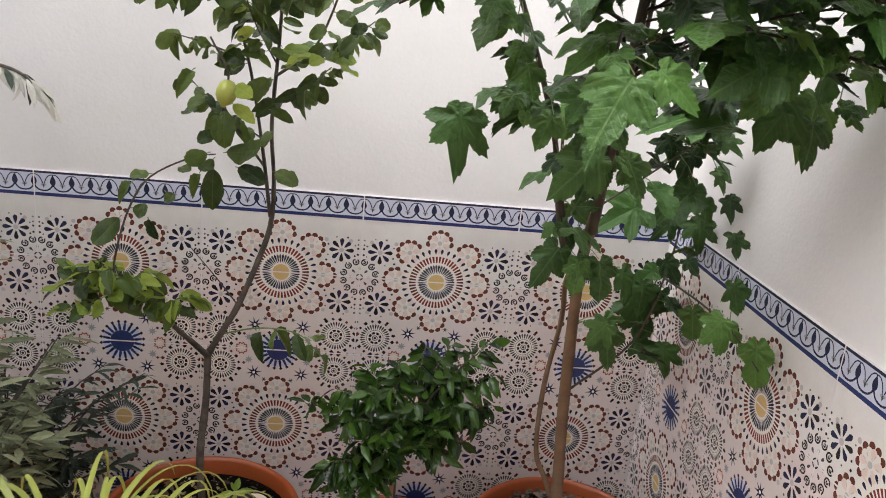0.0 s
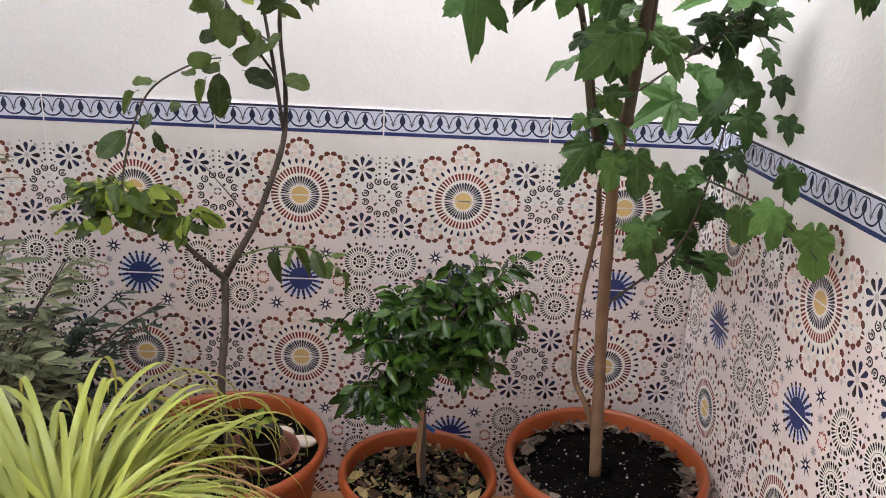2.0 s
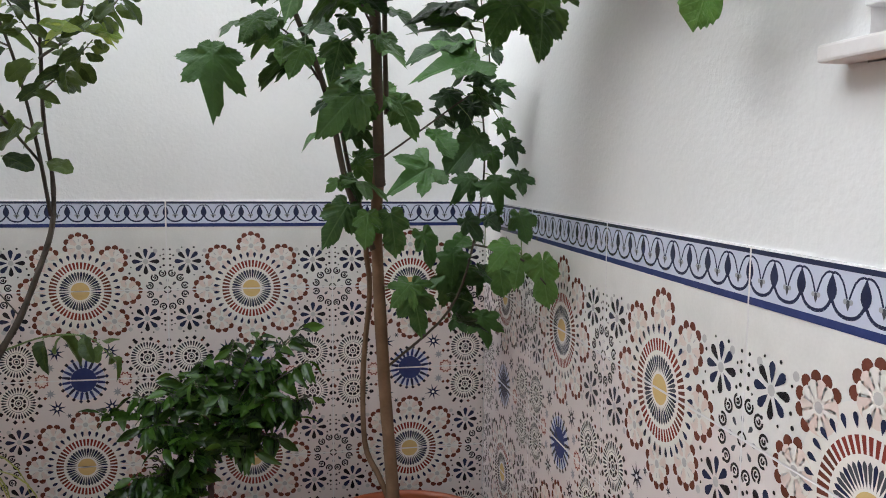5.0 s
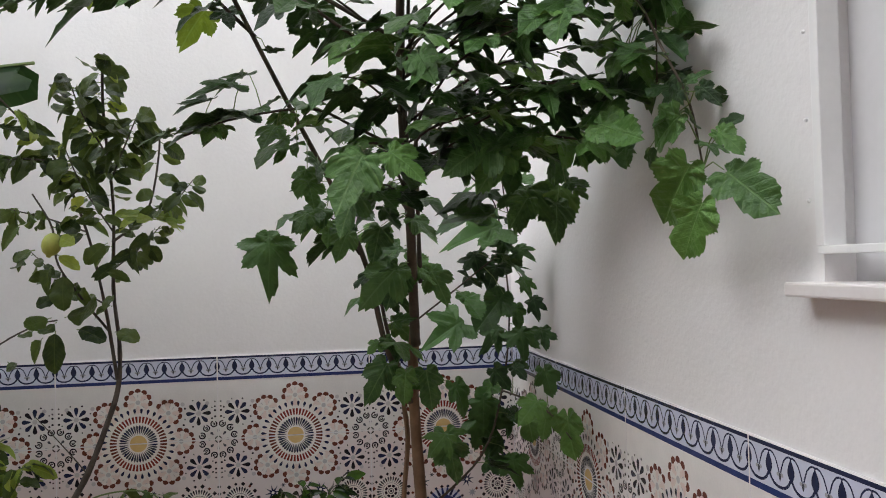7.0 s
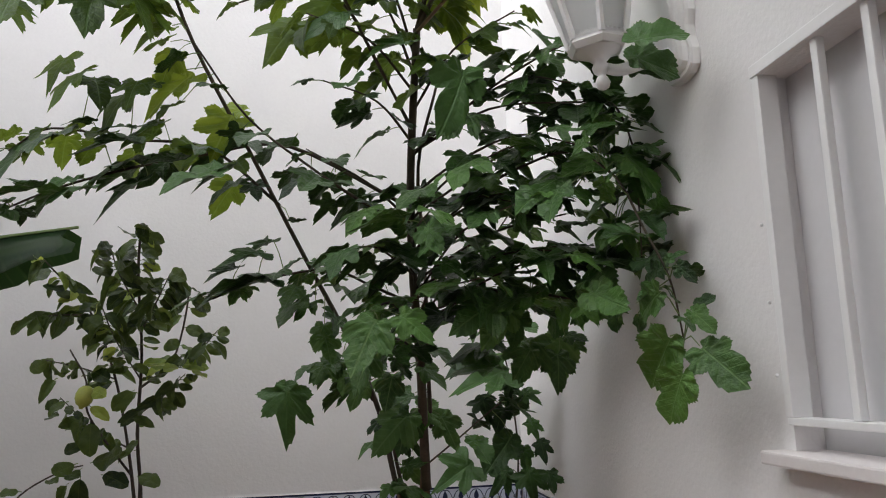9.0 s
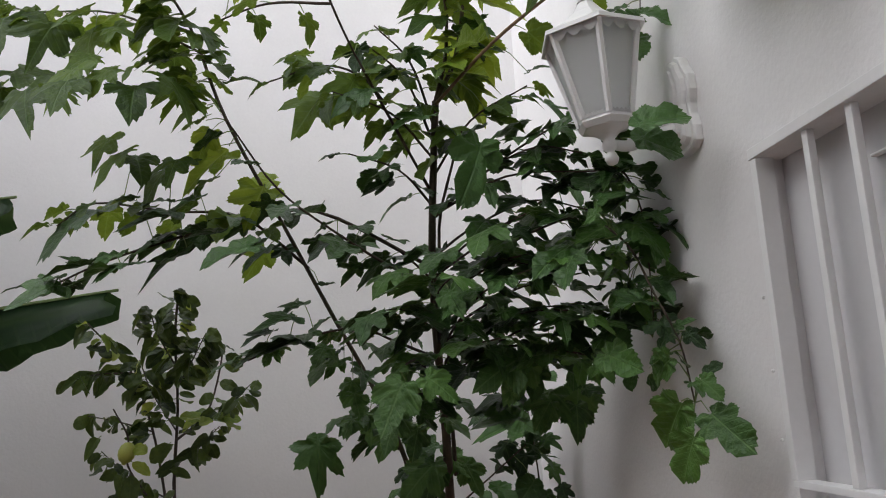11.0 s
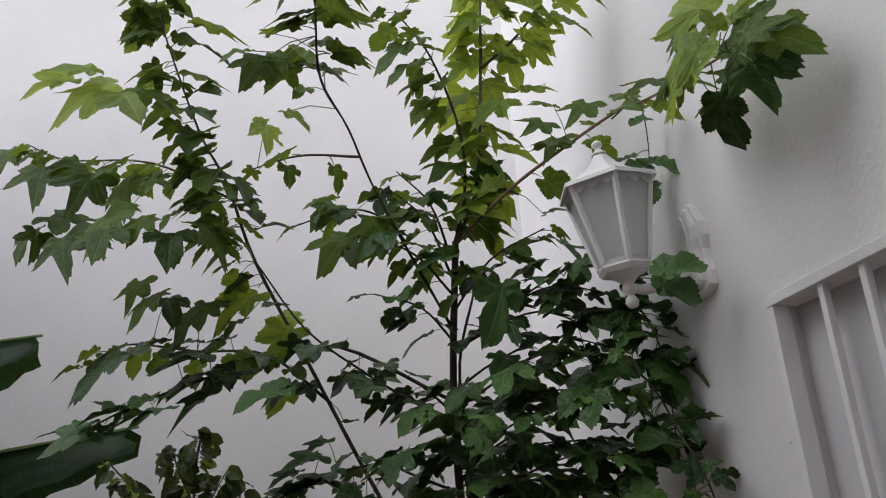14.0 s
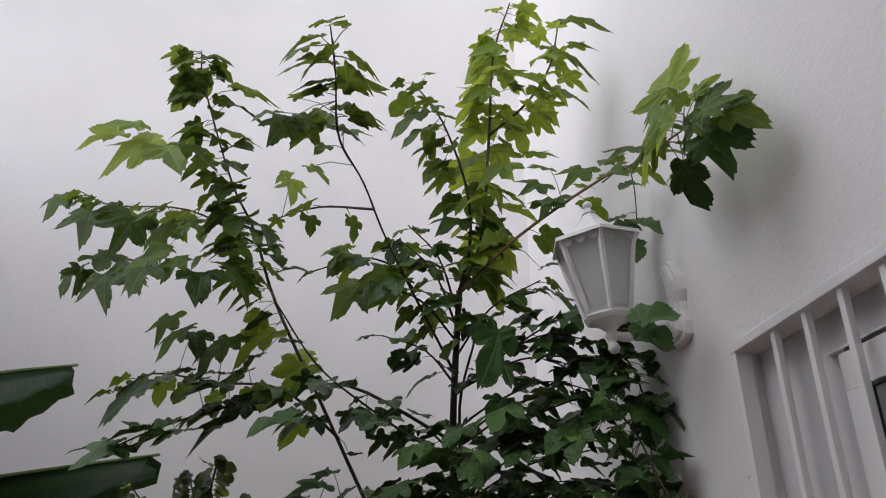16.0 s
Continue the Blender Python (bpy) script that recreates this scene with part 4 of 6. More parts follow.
class Plant:
    """A plant as one thing: woody parts, leaf stalks and leaves."""

    def __init__(self, name, place, label, category, seed, stalk_mat, group=""):
        self.o = Vector(place)
        self.root = thing(name, place, label, category, group)
        self.rng = random.Random(seed)
        self.stalks, self.stalk_mat, self.limbs = bmesh.new(), stalk_mat, []

    def wood(self, name, pts, r0, r1, mat, n=8, knots=0.06, steps=5, label=""):
        line = smooth_line([Vector(p) - self.o for p in pts], steps)
        limb = part(name, tube(line, r0, r1, n, None, knots, self.rng), mat, self.root, label, True)
        self.limbs.append((limb, line))
        return line

    def nearest(self, p):
        """The limb and the point on it that lie nearest to p."""
        best = min(((q - p).length, i, k) for i, (_, line) in enumerate(self.limbs) for k, q in enumerate(line))
        return self.limbs[best[1]][0], self.limbs[best[1]][1][best[2]], best[0]

    def leaf(self, p, d, size, meshes, up=None, stalk=0.0, tilt=0.5, name="leaf", label=""):
        """p is where the stalk springs (local); d the way out."""
        r = self.rng
        d = Vector(d).normalized()
        tip = p + d * stalk + Vector((0, 0, stalk * 0.15))
        if stalk:
            tube([p, p.lerp(tip, 0.5) + Vector((0, 0, stalk * 0.06)), tip], 0.0014, 0.001, 4, self.stalks)
        u = Vector(up or (0, 0, 1)) + Vector((r.uniform(-tilt, tilt), r.uniform(-tilt, tilt), 0))
        holder = self.nearest(p)[0] if self.limbs else self.root
        share(name, r.choice(meshes), holder, leaf_pose(tip, d, u, size, r.uniform(0.85, 1.1)), label)

    def dress(self, line, count, size, meshes, stalk=0.03, start=0.1, spread=60, droop=0.35, tilt=0.5, taper=0.6, up=None, jitter=0.2, name="leaf"):
        """Leaves by turns on both sides of a shoot."""
        r = self.rng
        for i in range(count):
            s = start + (1 - start) * (i + 0.5 + r.uniform(-jitter, jitter)) / count
            k = min(max(s, 0), 0.999) * (len(line) - 1)
            a, b = line[int(k)], line[int(k) + 1]
            p, t = a.lerp(b, k - int(k)), (b - a).normalized()
            flat = Vector((t.x, t.y, 0))
            if flat.length < 0.35:
                ang = r.uniform(0, 2 * math.pi)
                flat = Vector((math.cos(ang), math.sin(ang), 0))
            flat.normalize()
            if i == count - 1:
                d = flat
            else:
                d = Matrix.Rotation(radians((1 if i % 2 else -1) * spread + r.uniform(-25, 25)), 3, "Z") @ flat
            d = Vector((d.x, d.y, -droop + r.uniform(-0.3, 0.25)))
            self.leaf(p, d, size * (1 - (1 - taper) * max(0, s - 0.4) / 0.6) * r.uniform(0.75, 1.2), meshes, up, stalk * r.uniform(0.7, 1.3), tilt, name)

    def finish(self):
        if self.stalks.verts:
            part("stalk", self.stalks, self.stalk_mat, self.root, kind="stuff")


# ---- mulberry in the corner pot ----
mul = Plant("mulberry_tree", (POT_E[0], POT_E[1], soil_e), "young mulberry tree with lobed green leaves growing in a pot", "tree", 41, GREEN_STEM)
trunk = mul.wood("trunk", [(-0.304, -0.328, soil_e - 0.02), (-0.321, -0.329, 0.536), (-0.34, -0.34, 0.77), (-0.364, -0.391, 1.129), (-0.364, -0.446, 1.291)], 0.0165, 0.0135, BARK, 12, 0.07)
leader = mul.wood("leader", [(-0.361, -0.435, 1.251), (-0.365, -0.455, 1.292), (-0.388, -0.6, 1.573), (-0.413, -0.72, 1.75), (-0.428, -0.84, 1.966), (-0.422, -0.98, 2.264)], 0.0138, 0.008, BARK_SHADED, 10, 0.05)
stem = mul.wood("side_stem", [(-0.316, -0.322, 0.425), (-0.35, -0.316, 0.508), (-0.384, -0.299, 0.591), (-0.388, -0.299, 0.785), (-0.374, -0.325, 0.986), (-0.386, -0.358, 1.098), (-0.372, -0.381, 1.159)], 0.0075, 0.006, BARK, 8, 0.05)
A = mul.wood("branch", [(-0.374, -0.41, 1.099), (-0.435, -0.425, 1.248), (-0.483, -0.47, 1.451), (-0.563, -0.56, 1.636), (-0.659, -0.68, 1.808), (-0.759, -0.8, 1.994), (-0.889, -0.93, 2.239), (-0.945, -1.02, 2.397), (-1.005, -1.07, 2.51), (-1.08, -1.16, 2.733), (-1.093, -1.18, 2.822)], 0.0078, 0.0012, BARK_SHADED)
A2 = mul.wood("branch", [(-0.376, -0.399, 1.12), (-0.42, -0.397, 1.251), (-0.451, -0.418, 1.404), (-0.465, -0.421, 1.555)], 0.0065, 0.003, BARK_SHADED)
B = mul.wood("branch", [(-0.353, -0.5, 1.407), (-0.361, -0.54, 1.529), (-0.384, -0.7, 1.817), (-0.41, -0.84, 1.999), (-0.376, -0.92, 2.156)], 0.006, 0.003, BARK_SHADED)
C = mul.wood("branch", [(-0.423, -0.98, 2.255), (-0.316, -1.13, 2.331), (-0.215, -1.27, 2.372), (-0.118, -1.33, 2.421), (-0.114, -1.443, 2.377), (-0.127, -1.631, 2.31), (-0.144, -1.791, 2.252)], 0.0042, 0.0018, BARK)
D = mul.wood("branch", [(-0.423, -0.98, 2.258), (-0.364, -1, 2.401), (-0.332, -1.02, 2.719), (-0.311, -1.03, 2.977), (-0.254, -1.04, 3.167)], 0.006, 0.002, BARK_SHADED)
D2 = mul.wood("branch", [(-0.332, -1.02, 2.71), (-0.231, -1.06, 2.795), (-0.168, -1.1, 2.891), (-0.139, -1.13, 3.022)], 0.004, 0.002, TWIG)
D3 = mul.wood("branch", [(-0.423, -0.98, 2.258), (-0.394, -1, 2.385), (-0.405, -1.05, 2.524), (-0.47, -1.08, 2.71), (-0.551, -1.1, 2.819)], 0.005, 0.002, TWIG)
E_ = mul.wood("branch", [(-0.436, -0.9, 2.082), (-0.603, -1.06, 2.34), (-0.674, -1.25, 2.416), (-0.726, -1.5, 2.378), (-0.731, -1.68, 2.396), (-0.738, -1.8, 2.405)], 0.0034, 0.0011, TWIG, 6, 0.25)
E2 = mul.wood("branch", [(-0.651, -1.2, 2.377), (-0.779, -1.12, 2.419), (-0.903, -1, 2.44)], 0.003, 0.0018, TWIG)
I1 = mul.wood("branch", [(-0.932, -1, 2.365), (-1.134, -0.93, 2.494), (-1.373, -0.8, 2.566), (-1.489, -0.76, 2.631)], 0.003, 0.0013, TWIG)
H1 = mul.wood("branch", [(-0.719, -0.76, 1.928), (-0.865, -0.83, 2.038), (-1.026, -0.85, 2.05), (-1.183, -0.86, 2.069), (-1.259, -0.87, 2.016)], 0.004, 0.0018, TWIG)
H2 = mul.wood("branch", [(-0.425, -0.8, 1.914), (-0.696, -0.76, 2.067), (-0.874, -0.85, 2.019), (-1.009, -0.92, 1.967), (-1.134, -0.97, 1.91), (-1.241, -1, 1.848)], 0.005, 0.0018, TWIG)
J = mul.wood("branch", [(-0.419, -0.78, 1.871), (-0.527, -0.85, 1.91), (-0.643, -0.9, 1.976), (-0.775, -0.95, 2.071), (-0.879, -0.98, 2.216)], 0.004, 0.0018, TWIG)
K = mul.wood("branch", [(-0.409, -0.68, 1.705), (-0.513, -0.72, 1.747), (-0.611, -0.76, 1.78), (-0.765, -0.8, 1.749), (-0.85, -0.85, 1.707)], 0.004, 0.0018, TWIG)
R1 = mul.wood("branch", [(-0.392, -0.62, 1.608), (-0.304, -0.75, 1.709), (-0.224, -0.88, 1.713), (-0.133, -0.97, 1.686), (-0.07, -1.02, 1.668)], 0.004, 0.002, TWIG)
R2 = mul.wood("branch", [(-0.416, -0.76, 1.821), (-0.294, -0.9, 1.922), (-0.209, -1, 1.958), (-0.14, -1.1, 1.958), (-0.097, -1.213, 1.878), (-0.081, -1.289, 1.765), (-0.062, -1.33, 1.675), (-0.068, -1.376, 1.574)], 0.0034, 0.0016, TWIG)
F1 = mul.wood("branch", [(-0.341, -0.345, 0.792), (-0.169, -0.301, 0.929), (-0.095, -0.25, 1.097), (-0.062, -0.221, 1.287), (-0.075, -0.238, 1.459), (-0.112, -0.286, 1.616), (-0.193, -0.352, 1.686)], 0.0034, 0.0018, TWIG)
F2 = mul.wood("branch", [(-0.371, -0.442, 1.302), (-0.201, -0.408, 1.423), (-0.098, -0.389, 1.511), (-0.125, -0.449, 1.627), (-0.156, -0.513, 1.723)], 0.0024, 0.0014, TWIG)
T2 = mul.wood("branch", [(-0.397, -0.66, 1.663), (-0.301, -0.7, 1.788), (-0.245, -0.78, 1.835), (-0.196, -0.85, 1.905)], 0.003, 0.0015, TWIG)
M1 = mul.wood("branch", [(-0.392, -0.62, 1.608), (-0.466, -0.8, 1.693), (-0.531, -1, 1.664)], 0.004, 0.002, TWIG)
mul.wood("branch", [(-0.13, -1.31, 2.41), (-0.06, -1.29, 2.47), (-0.04, -1.27, 2.44), (-0.04, -1.27, 2.38), (-0.042, -1.265, 2.33)], 0.0018, 0.001, TWIG)
mul.wood("branch", [(-0.096, -0.252, 1.093), (-0.072, -0.449, 1.096), (-0.063, -0.619, 1.088), (-0.059, -0.739, 1.059)], 0.003, 0.0015, TWIG)


def hero(kind, rows):
    """Leaves set one by one: place, heading, pitch and length in centimetres."""
    for x, y, z, yaw, pitch, cm in rows:
        p = Vector((x, y, z)) - mul.o
        level = kind in "fgedm" and 1.68 < z < 2.3 and y < -0.5
        a, e = radians(yaw), radians(pitch * (mul.rng.uniform(0.35, 0.8) if level else mul.rng.uniform(0.45, 1.0) if kind in "my" and z > 2.3 else 1.0))
        d = Vector((math.cos(a) * math.cos(e), math.sin(a) * math.cos(e), math.sin(e)))
        limb, q, far = mul.nearest(p)
        if 0.004 < far < 0.13:
            tube([q, q.lerp(p, 0.5) + Vector((0, 0, 0.1 * far)), p], 0.0012, 0.0009, 4, mul.stalks)
        up = Vector({"e": (0, -0.3, 1.0), "m": (0, -0.5, 0.85), "w": (-0.55, -0.75, 0.35), "u": (-0.6, -0.6, 0.5), "n": (0.2, -0.95, 0.2), "h": (-0.8, -0.3, 0.4), "k": (-0.2, -0.7, 0.7), "v": (-0.8, -0.3, 0.4), "z": (-0.8, -0.3, 0.4)}.get(kind, (0.0, -0.75, 0.65)))
        if level:
            up = Vector((0.0, -0.2, 1.0))
        side = 0.3 if level else 0.6 if kind == "m" else 0.35
        up += Vector((mul.rng.uniform(-side, side), mul.rng.uniform(-0.3, 0.3), mul.rng.uniform(-0.2, 0.2)))
        # most low and forward leaves swap to the copy coloured as lit
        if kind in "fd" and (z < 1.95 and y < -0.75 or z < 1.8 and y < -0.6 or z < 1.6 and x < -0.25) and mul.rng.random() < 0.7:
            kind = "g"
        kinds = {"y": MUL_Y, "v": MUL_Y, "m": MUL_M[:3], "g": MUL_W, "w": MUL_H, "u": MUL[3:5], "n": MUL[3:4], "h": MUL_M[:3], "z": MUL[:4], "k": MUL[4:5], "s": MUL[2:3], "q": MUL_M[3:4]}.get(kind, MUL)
        share("leaf", mul.rng.choice(kinds), limb, leaf_pose(p, d, up, cm * {"y": 0.0108, "v": 0.0102, "m": 0.0112, "g": 0.0104, "w": 0.0092, "u": 0.0098, "h": 0.01, "z": 0.01}.get(kind, 0.0112), mul.rng.uniform(0.9, 1.15) - (0.08 if kind in "wu" else 0.0)))



hero('s', [(-0.71, -0.59, 1.53, -88, -73, 14)])
hero('f', [(-0.45, -0.49, 1.55, -132, -60, 8.9), (-0.41, -0.57, 1.45, -161, -39, 13.8), (-0.41, -0.57, 1.45, -139, -61, 10.8), (-0.39, -0.5, 1.46, -20, -21, 10.8), (-0.33, -0.51, 1.44, -44, -58, 9.9), (-0.38, -0.54, 1.55, -28, -22, 7.8), (-0.42, -0.46, 1.31, -40, 18, 6), (-0.44, -0.44, 1.27, -44, -41, 7), (-0.45, -0.44, 1.26, -137, -21, 5), (-0.43, -0.43, 1.21, -151, -52, 12), (-0.39, -0.47, 1.19, -113, -60, 8), (-0.34, -0.45, 1.19, -71, -67, 10), (-0.28, -0.41, 1.02, -148, -36, 8), (-0.28, -0.38, 1, -52, -69, 12)])
hero('f', [(-0.28, -0.35, 1.01, -39, -34, 7)])
hero('f', [(-0.21, -0.32, 1.3, -164, -19, 13), (-0.19, -0.35, 1.48, -67, -62, 8), (-0.13, -0.37, 1.45, -132, -48, 7), (-0.11, -0.39, 1.52, -128, -49, 7), (-0.09, -0.42, 1.49, -40, -28, 6), (-0.12, -0.4, 1.37, -155, -40, 11), (-0.06, -0.36, 1.41, -57, -49, 6), (-0.09, -0.39, 1.34, -80, -55, 6), (-0.05, -0.43, 1.36, -81, -57, 6), (-0.1, -0.26, 1.27, -150, -41, 9), (-0.05, -0.29, 1.27, -81, -69, 9), (-0.05, -0.49, 1.29, -72, -59, 6), (-0.14, -0.33, 1.17, -42, -43, 7), (-0.07, -0.58, 1.2, -65, -63, 7), (-0.08, -0.32, 1.17, -57, -28, 5)])
hero('f', [(-0.25, -0.34, 1.14, -50, -58, 9), (-0.15, -0.25, 1.08, -100, -67, 9), (-0.16, -0.2, 1.03, -31, -58, 13), (-0.15, -0.23, 0.9, -27, 1, 8), (-0.08, -0.28, 0.92, -73, -66, 9), (-0.05, -0.12, 1.02, -81, -68, 8), (-0.11, -0.22, 1.11, -146, -23, 7), (-0.15, -0.78, 1.62, -147, -58, 11.3), (-0.08, -0.76, 1.62, -115, -72, 12.3), (-0.08, -0.87, 1.6, -60, -34, 3.9)])
hero('e', [(-0.15, -0.37, 1.59, -166, -9, 14), (-0.12, -0.42, 1.55, -167, -6, 16)])
hero('w', [(-0.06, -0.71, 1.11, -81, -77, 11.5), (-0.06, -0.38, 1.06, -81, -76, 9.5)])
hero('g', [(-0.1, -0.63, 1.13, -147, -32, 8), (-0.06, -0.57, 1.1, -126, -56, 8)])
hero('g', [(-0.52, -1.07, 1.64, -148, -53, 11.5)])
hero('f', [(-0.48, -1.04, 1.65, -27, -35, 8.8), (-0.53, -1.03, 1.58, -141, -54, 8.8), (-0.68, -0.77, 1.74, -117, -60, 7.7), (-0.65, -0.73, 1.8, -31, -32, 7.7), (-0.67, -0.76, 1.71, -124, -67, 10.6), (-0.64, -0.74, 1.71, -136, -51, 7.7), (-0.62, -0.77, 1.63, -67, -54, 6.7), (-0.62, -0.72, 1.66, -124, -52, 6.7), (-0.6, -0.73, 1.75, -39, -42, 7.7), (-0.48, -0.71, 1.77, -153, 9, 7.6), (-0.5, -0.7, 1.78, -33, -37, 7.6), (-0.48, -0.67, 1.76, -148, -28, 7.6), (-0.58, -0.63, 1.58, -156, -23, 8.8), (-0.62, -0.68, 1.57, -131, -43, 5.8), (-0.46, -0.68, 1.58, -39, -40, 6.7)])
hero('f', [(-0.46, -0.65, 1.54, -128, -62, 8.6), (-0.39, -0.6, 1.56, -28, -28, 7.8), (-0.53, -0.63, 1.53, -137, -51, 7.8), (-0.57, -0.56, 1.56, -107, -57, 6.8), (-0.45, -0.66, 1.62, -35, -26, 6.7), (-0.52, -0.91, 1.89, -141, -56, 9.4), (-0.51, -0.95, 1.87, -41, -30, 5.6), (-0.41, -0.73, 1.91, -59, -59, 7.4), (-0.36, -0.74, 1.9, -43, -57, 9.2), (-0.44, -0.75, 1.83, -74, -60, 6.5), (-0.32, -0.71, 1.8, -144, -51, 8.5), (-0.3, -0.68, 1.79, -43, -44, 6.7), (-0.39, -0.8, 1.95, -50, -55, 7.2)])
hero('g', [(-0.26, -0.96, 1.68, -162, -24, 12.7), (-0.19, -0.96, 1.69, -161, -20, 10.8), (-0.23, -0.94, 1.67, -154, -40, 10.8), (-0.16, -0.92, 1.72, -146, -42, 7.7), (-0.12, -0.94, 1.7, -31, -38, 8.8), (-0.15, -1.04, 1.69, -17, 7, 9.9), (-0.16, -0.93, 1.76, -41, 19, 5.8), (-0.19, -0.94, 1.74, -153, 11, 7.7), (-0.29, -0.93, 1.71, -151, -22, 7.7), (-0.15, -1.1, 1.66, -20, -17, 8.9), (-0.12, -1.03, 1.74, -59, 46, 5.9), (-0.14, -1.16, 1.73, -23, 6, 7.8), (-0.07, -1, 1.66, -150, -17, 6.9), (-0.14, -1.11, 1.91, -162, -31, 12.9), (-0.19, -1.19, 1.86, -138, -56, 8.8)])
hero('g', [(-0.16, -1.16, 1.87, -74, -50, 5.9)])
hero('f', [(-0.19, -0.83, 1.67, -126, -58, 7.6), (-0.1, -0.81, 1.68, -95, -60, 6.7), (-0.1, -0.87, 1.61, -40, -1, 4.8), (-0.16, -0.81, 1.59, -148, -45, 8.7), (-0.1, -0.8, 1.58, -100, -68, 9.4)])
hero('e', [(-0.21, -0.7, 1.61, -165, -9, 13.4), (-0.22, -0.76, 1.56, -165, -4, 12.5)])
hero('e', [(-0.79, -0.82, 1.97, -153, -42, 8.9), (-0.78, -0.78, 1.98, -67, -58, 6.1), (-0.61, -0.78, 1.98, -32, -9, 6.4), (-0.65, -0.73, 2.01, -153, -36, 9.1), (-0.69, -0.85, 1.87, -48, 20, 4.5), (-0.76, -0.85, 1.75, -161, -16, 10.6), (-0.72, -0.85, 1.75, -161, -10, 10.6), (-0.8, -0.8, 1.74, -156, -29, 9.6), (-0.74, -0.89, 1.8, -159, -19, 9.6), (-0.73, -0.81, 1.84, -150, -26, 7.7), (-0.79, -0.9, 1.77, -148, -36, 7.7)])
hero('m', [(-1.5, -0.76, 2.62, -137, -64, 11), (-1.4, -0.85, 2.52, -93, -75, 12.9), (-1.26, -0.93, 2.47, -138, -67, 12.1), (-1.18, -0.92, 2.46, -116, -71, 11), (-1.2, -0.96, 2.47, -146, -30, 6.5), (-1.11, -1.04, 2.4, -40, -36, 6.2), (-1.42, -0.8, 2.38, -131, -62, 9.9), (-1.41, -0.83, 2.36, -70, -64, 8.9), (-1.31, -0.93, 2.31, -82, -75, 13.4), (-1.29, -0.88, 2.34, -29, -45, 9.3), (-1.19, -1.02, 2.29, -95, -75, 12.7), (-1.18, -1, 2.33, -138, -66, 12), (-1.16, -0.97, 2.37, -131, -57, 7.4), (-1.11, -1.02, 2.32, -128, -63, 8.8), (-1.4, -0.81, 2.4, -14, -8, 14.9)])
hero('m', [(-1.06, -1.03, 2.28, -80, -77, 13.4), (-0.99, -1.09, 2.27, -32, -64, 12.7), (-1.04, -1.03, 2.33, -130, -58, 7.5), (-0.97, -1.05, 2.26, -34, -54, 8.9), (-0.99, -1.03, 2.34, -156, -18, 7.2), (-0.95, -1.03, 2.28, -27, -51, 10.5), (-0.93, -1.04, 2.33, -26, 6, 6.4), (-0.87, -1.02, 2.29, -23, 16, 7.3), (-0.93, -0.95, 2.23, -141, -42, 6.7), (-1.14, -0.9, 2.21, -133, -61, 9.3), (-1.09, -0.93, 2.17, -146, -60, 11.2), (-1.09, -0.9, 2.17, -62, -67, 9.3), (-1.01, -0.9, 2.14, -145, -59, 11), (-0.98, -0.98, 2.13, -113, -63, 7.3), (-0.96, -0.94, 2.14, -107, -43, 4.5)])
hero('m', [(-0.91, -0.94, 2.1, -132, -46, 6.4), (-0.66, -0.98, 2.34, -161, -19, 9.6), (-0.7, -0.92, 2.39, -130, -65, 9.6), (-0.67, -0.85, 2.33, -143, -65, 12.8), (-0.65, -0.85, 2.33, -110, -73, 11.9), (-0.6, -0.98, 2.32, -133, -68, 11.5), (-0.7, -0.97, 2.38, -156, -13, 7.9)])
hero('y', [(-0.92, -0.94, 2.21, -137, -59, 8.5), (-0.88, -0.95, 2.17, -163, -40, 13.7), (-0.81, -0.89, 2.1, -145, -61, 10.9), (-0.79, -0.81, 2.13, -162, -7, 10.1)])
hero('e', [(-1.13, -0.91, 2.05, -165, -42, 17.1), (-1.07, -0.96, 2.05, -147, -5, 5.6), (-1.01, -0.9, 2.06, -148, -3, 6.5), (-0.98, -0.97, 2.02, -163, -25, 12.1), (-0.94, -0.94, 2.06, -146, -37, 7.5), (-0.96, -0.94, 1.98, -163, -21, 12.1), (-0.88, -0.99, 1.97, -157, -7, 8.4), (-0.97, -0.93, 1.95, -161, -37, 12.2), (-1.12, -1.05, 1.9, -155, -30, 9.4), (-1.07, -1.05, 1.89, -155, -30, 9.3), (-1.03, -1.07, 1.89, -152, -33, 8.4), (-1.18, -1.04, 1.86, -158, -27, 10.3), (-0.81, -1.09, 1.92, -158, -32, 10.1), (-0.79, -1.04, 1.94, -151, -42, 9.1)])
hero('y', [(-1.23, -0.95, 2.7, -166, -42, 17.5), (-1.19, -1.02, 2.64, -60, -77, 14.9), (-1.27, -0.95, 2.72, -162, 28, 11.2), (-1.33, -0.92, 2.74, -159, -49, 13.1), (-0.8, -1.31, 2.42, -28, -29, 6.4), (-0.84, -1.28, 2.42, -132, -43, 4.3), (-0.86, -1.03, 2.54, -74, -70, 9.3)])
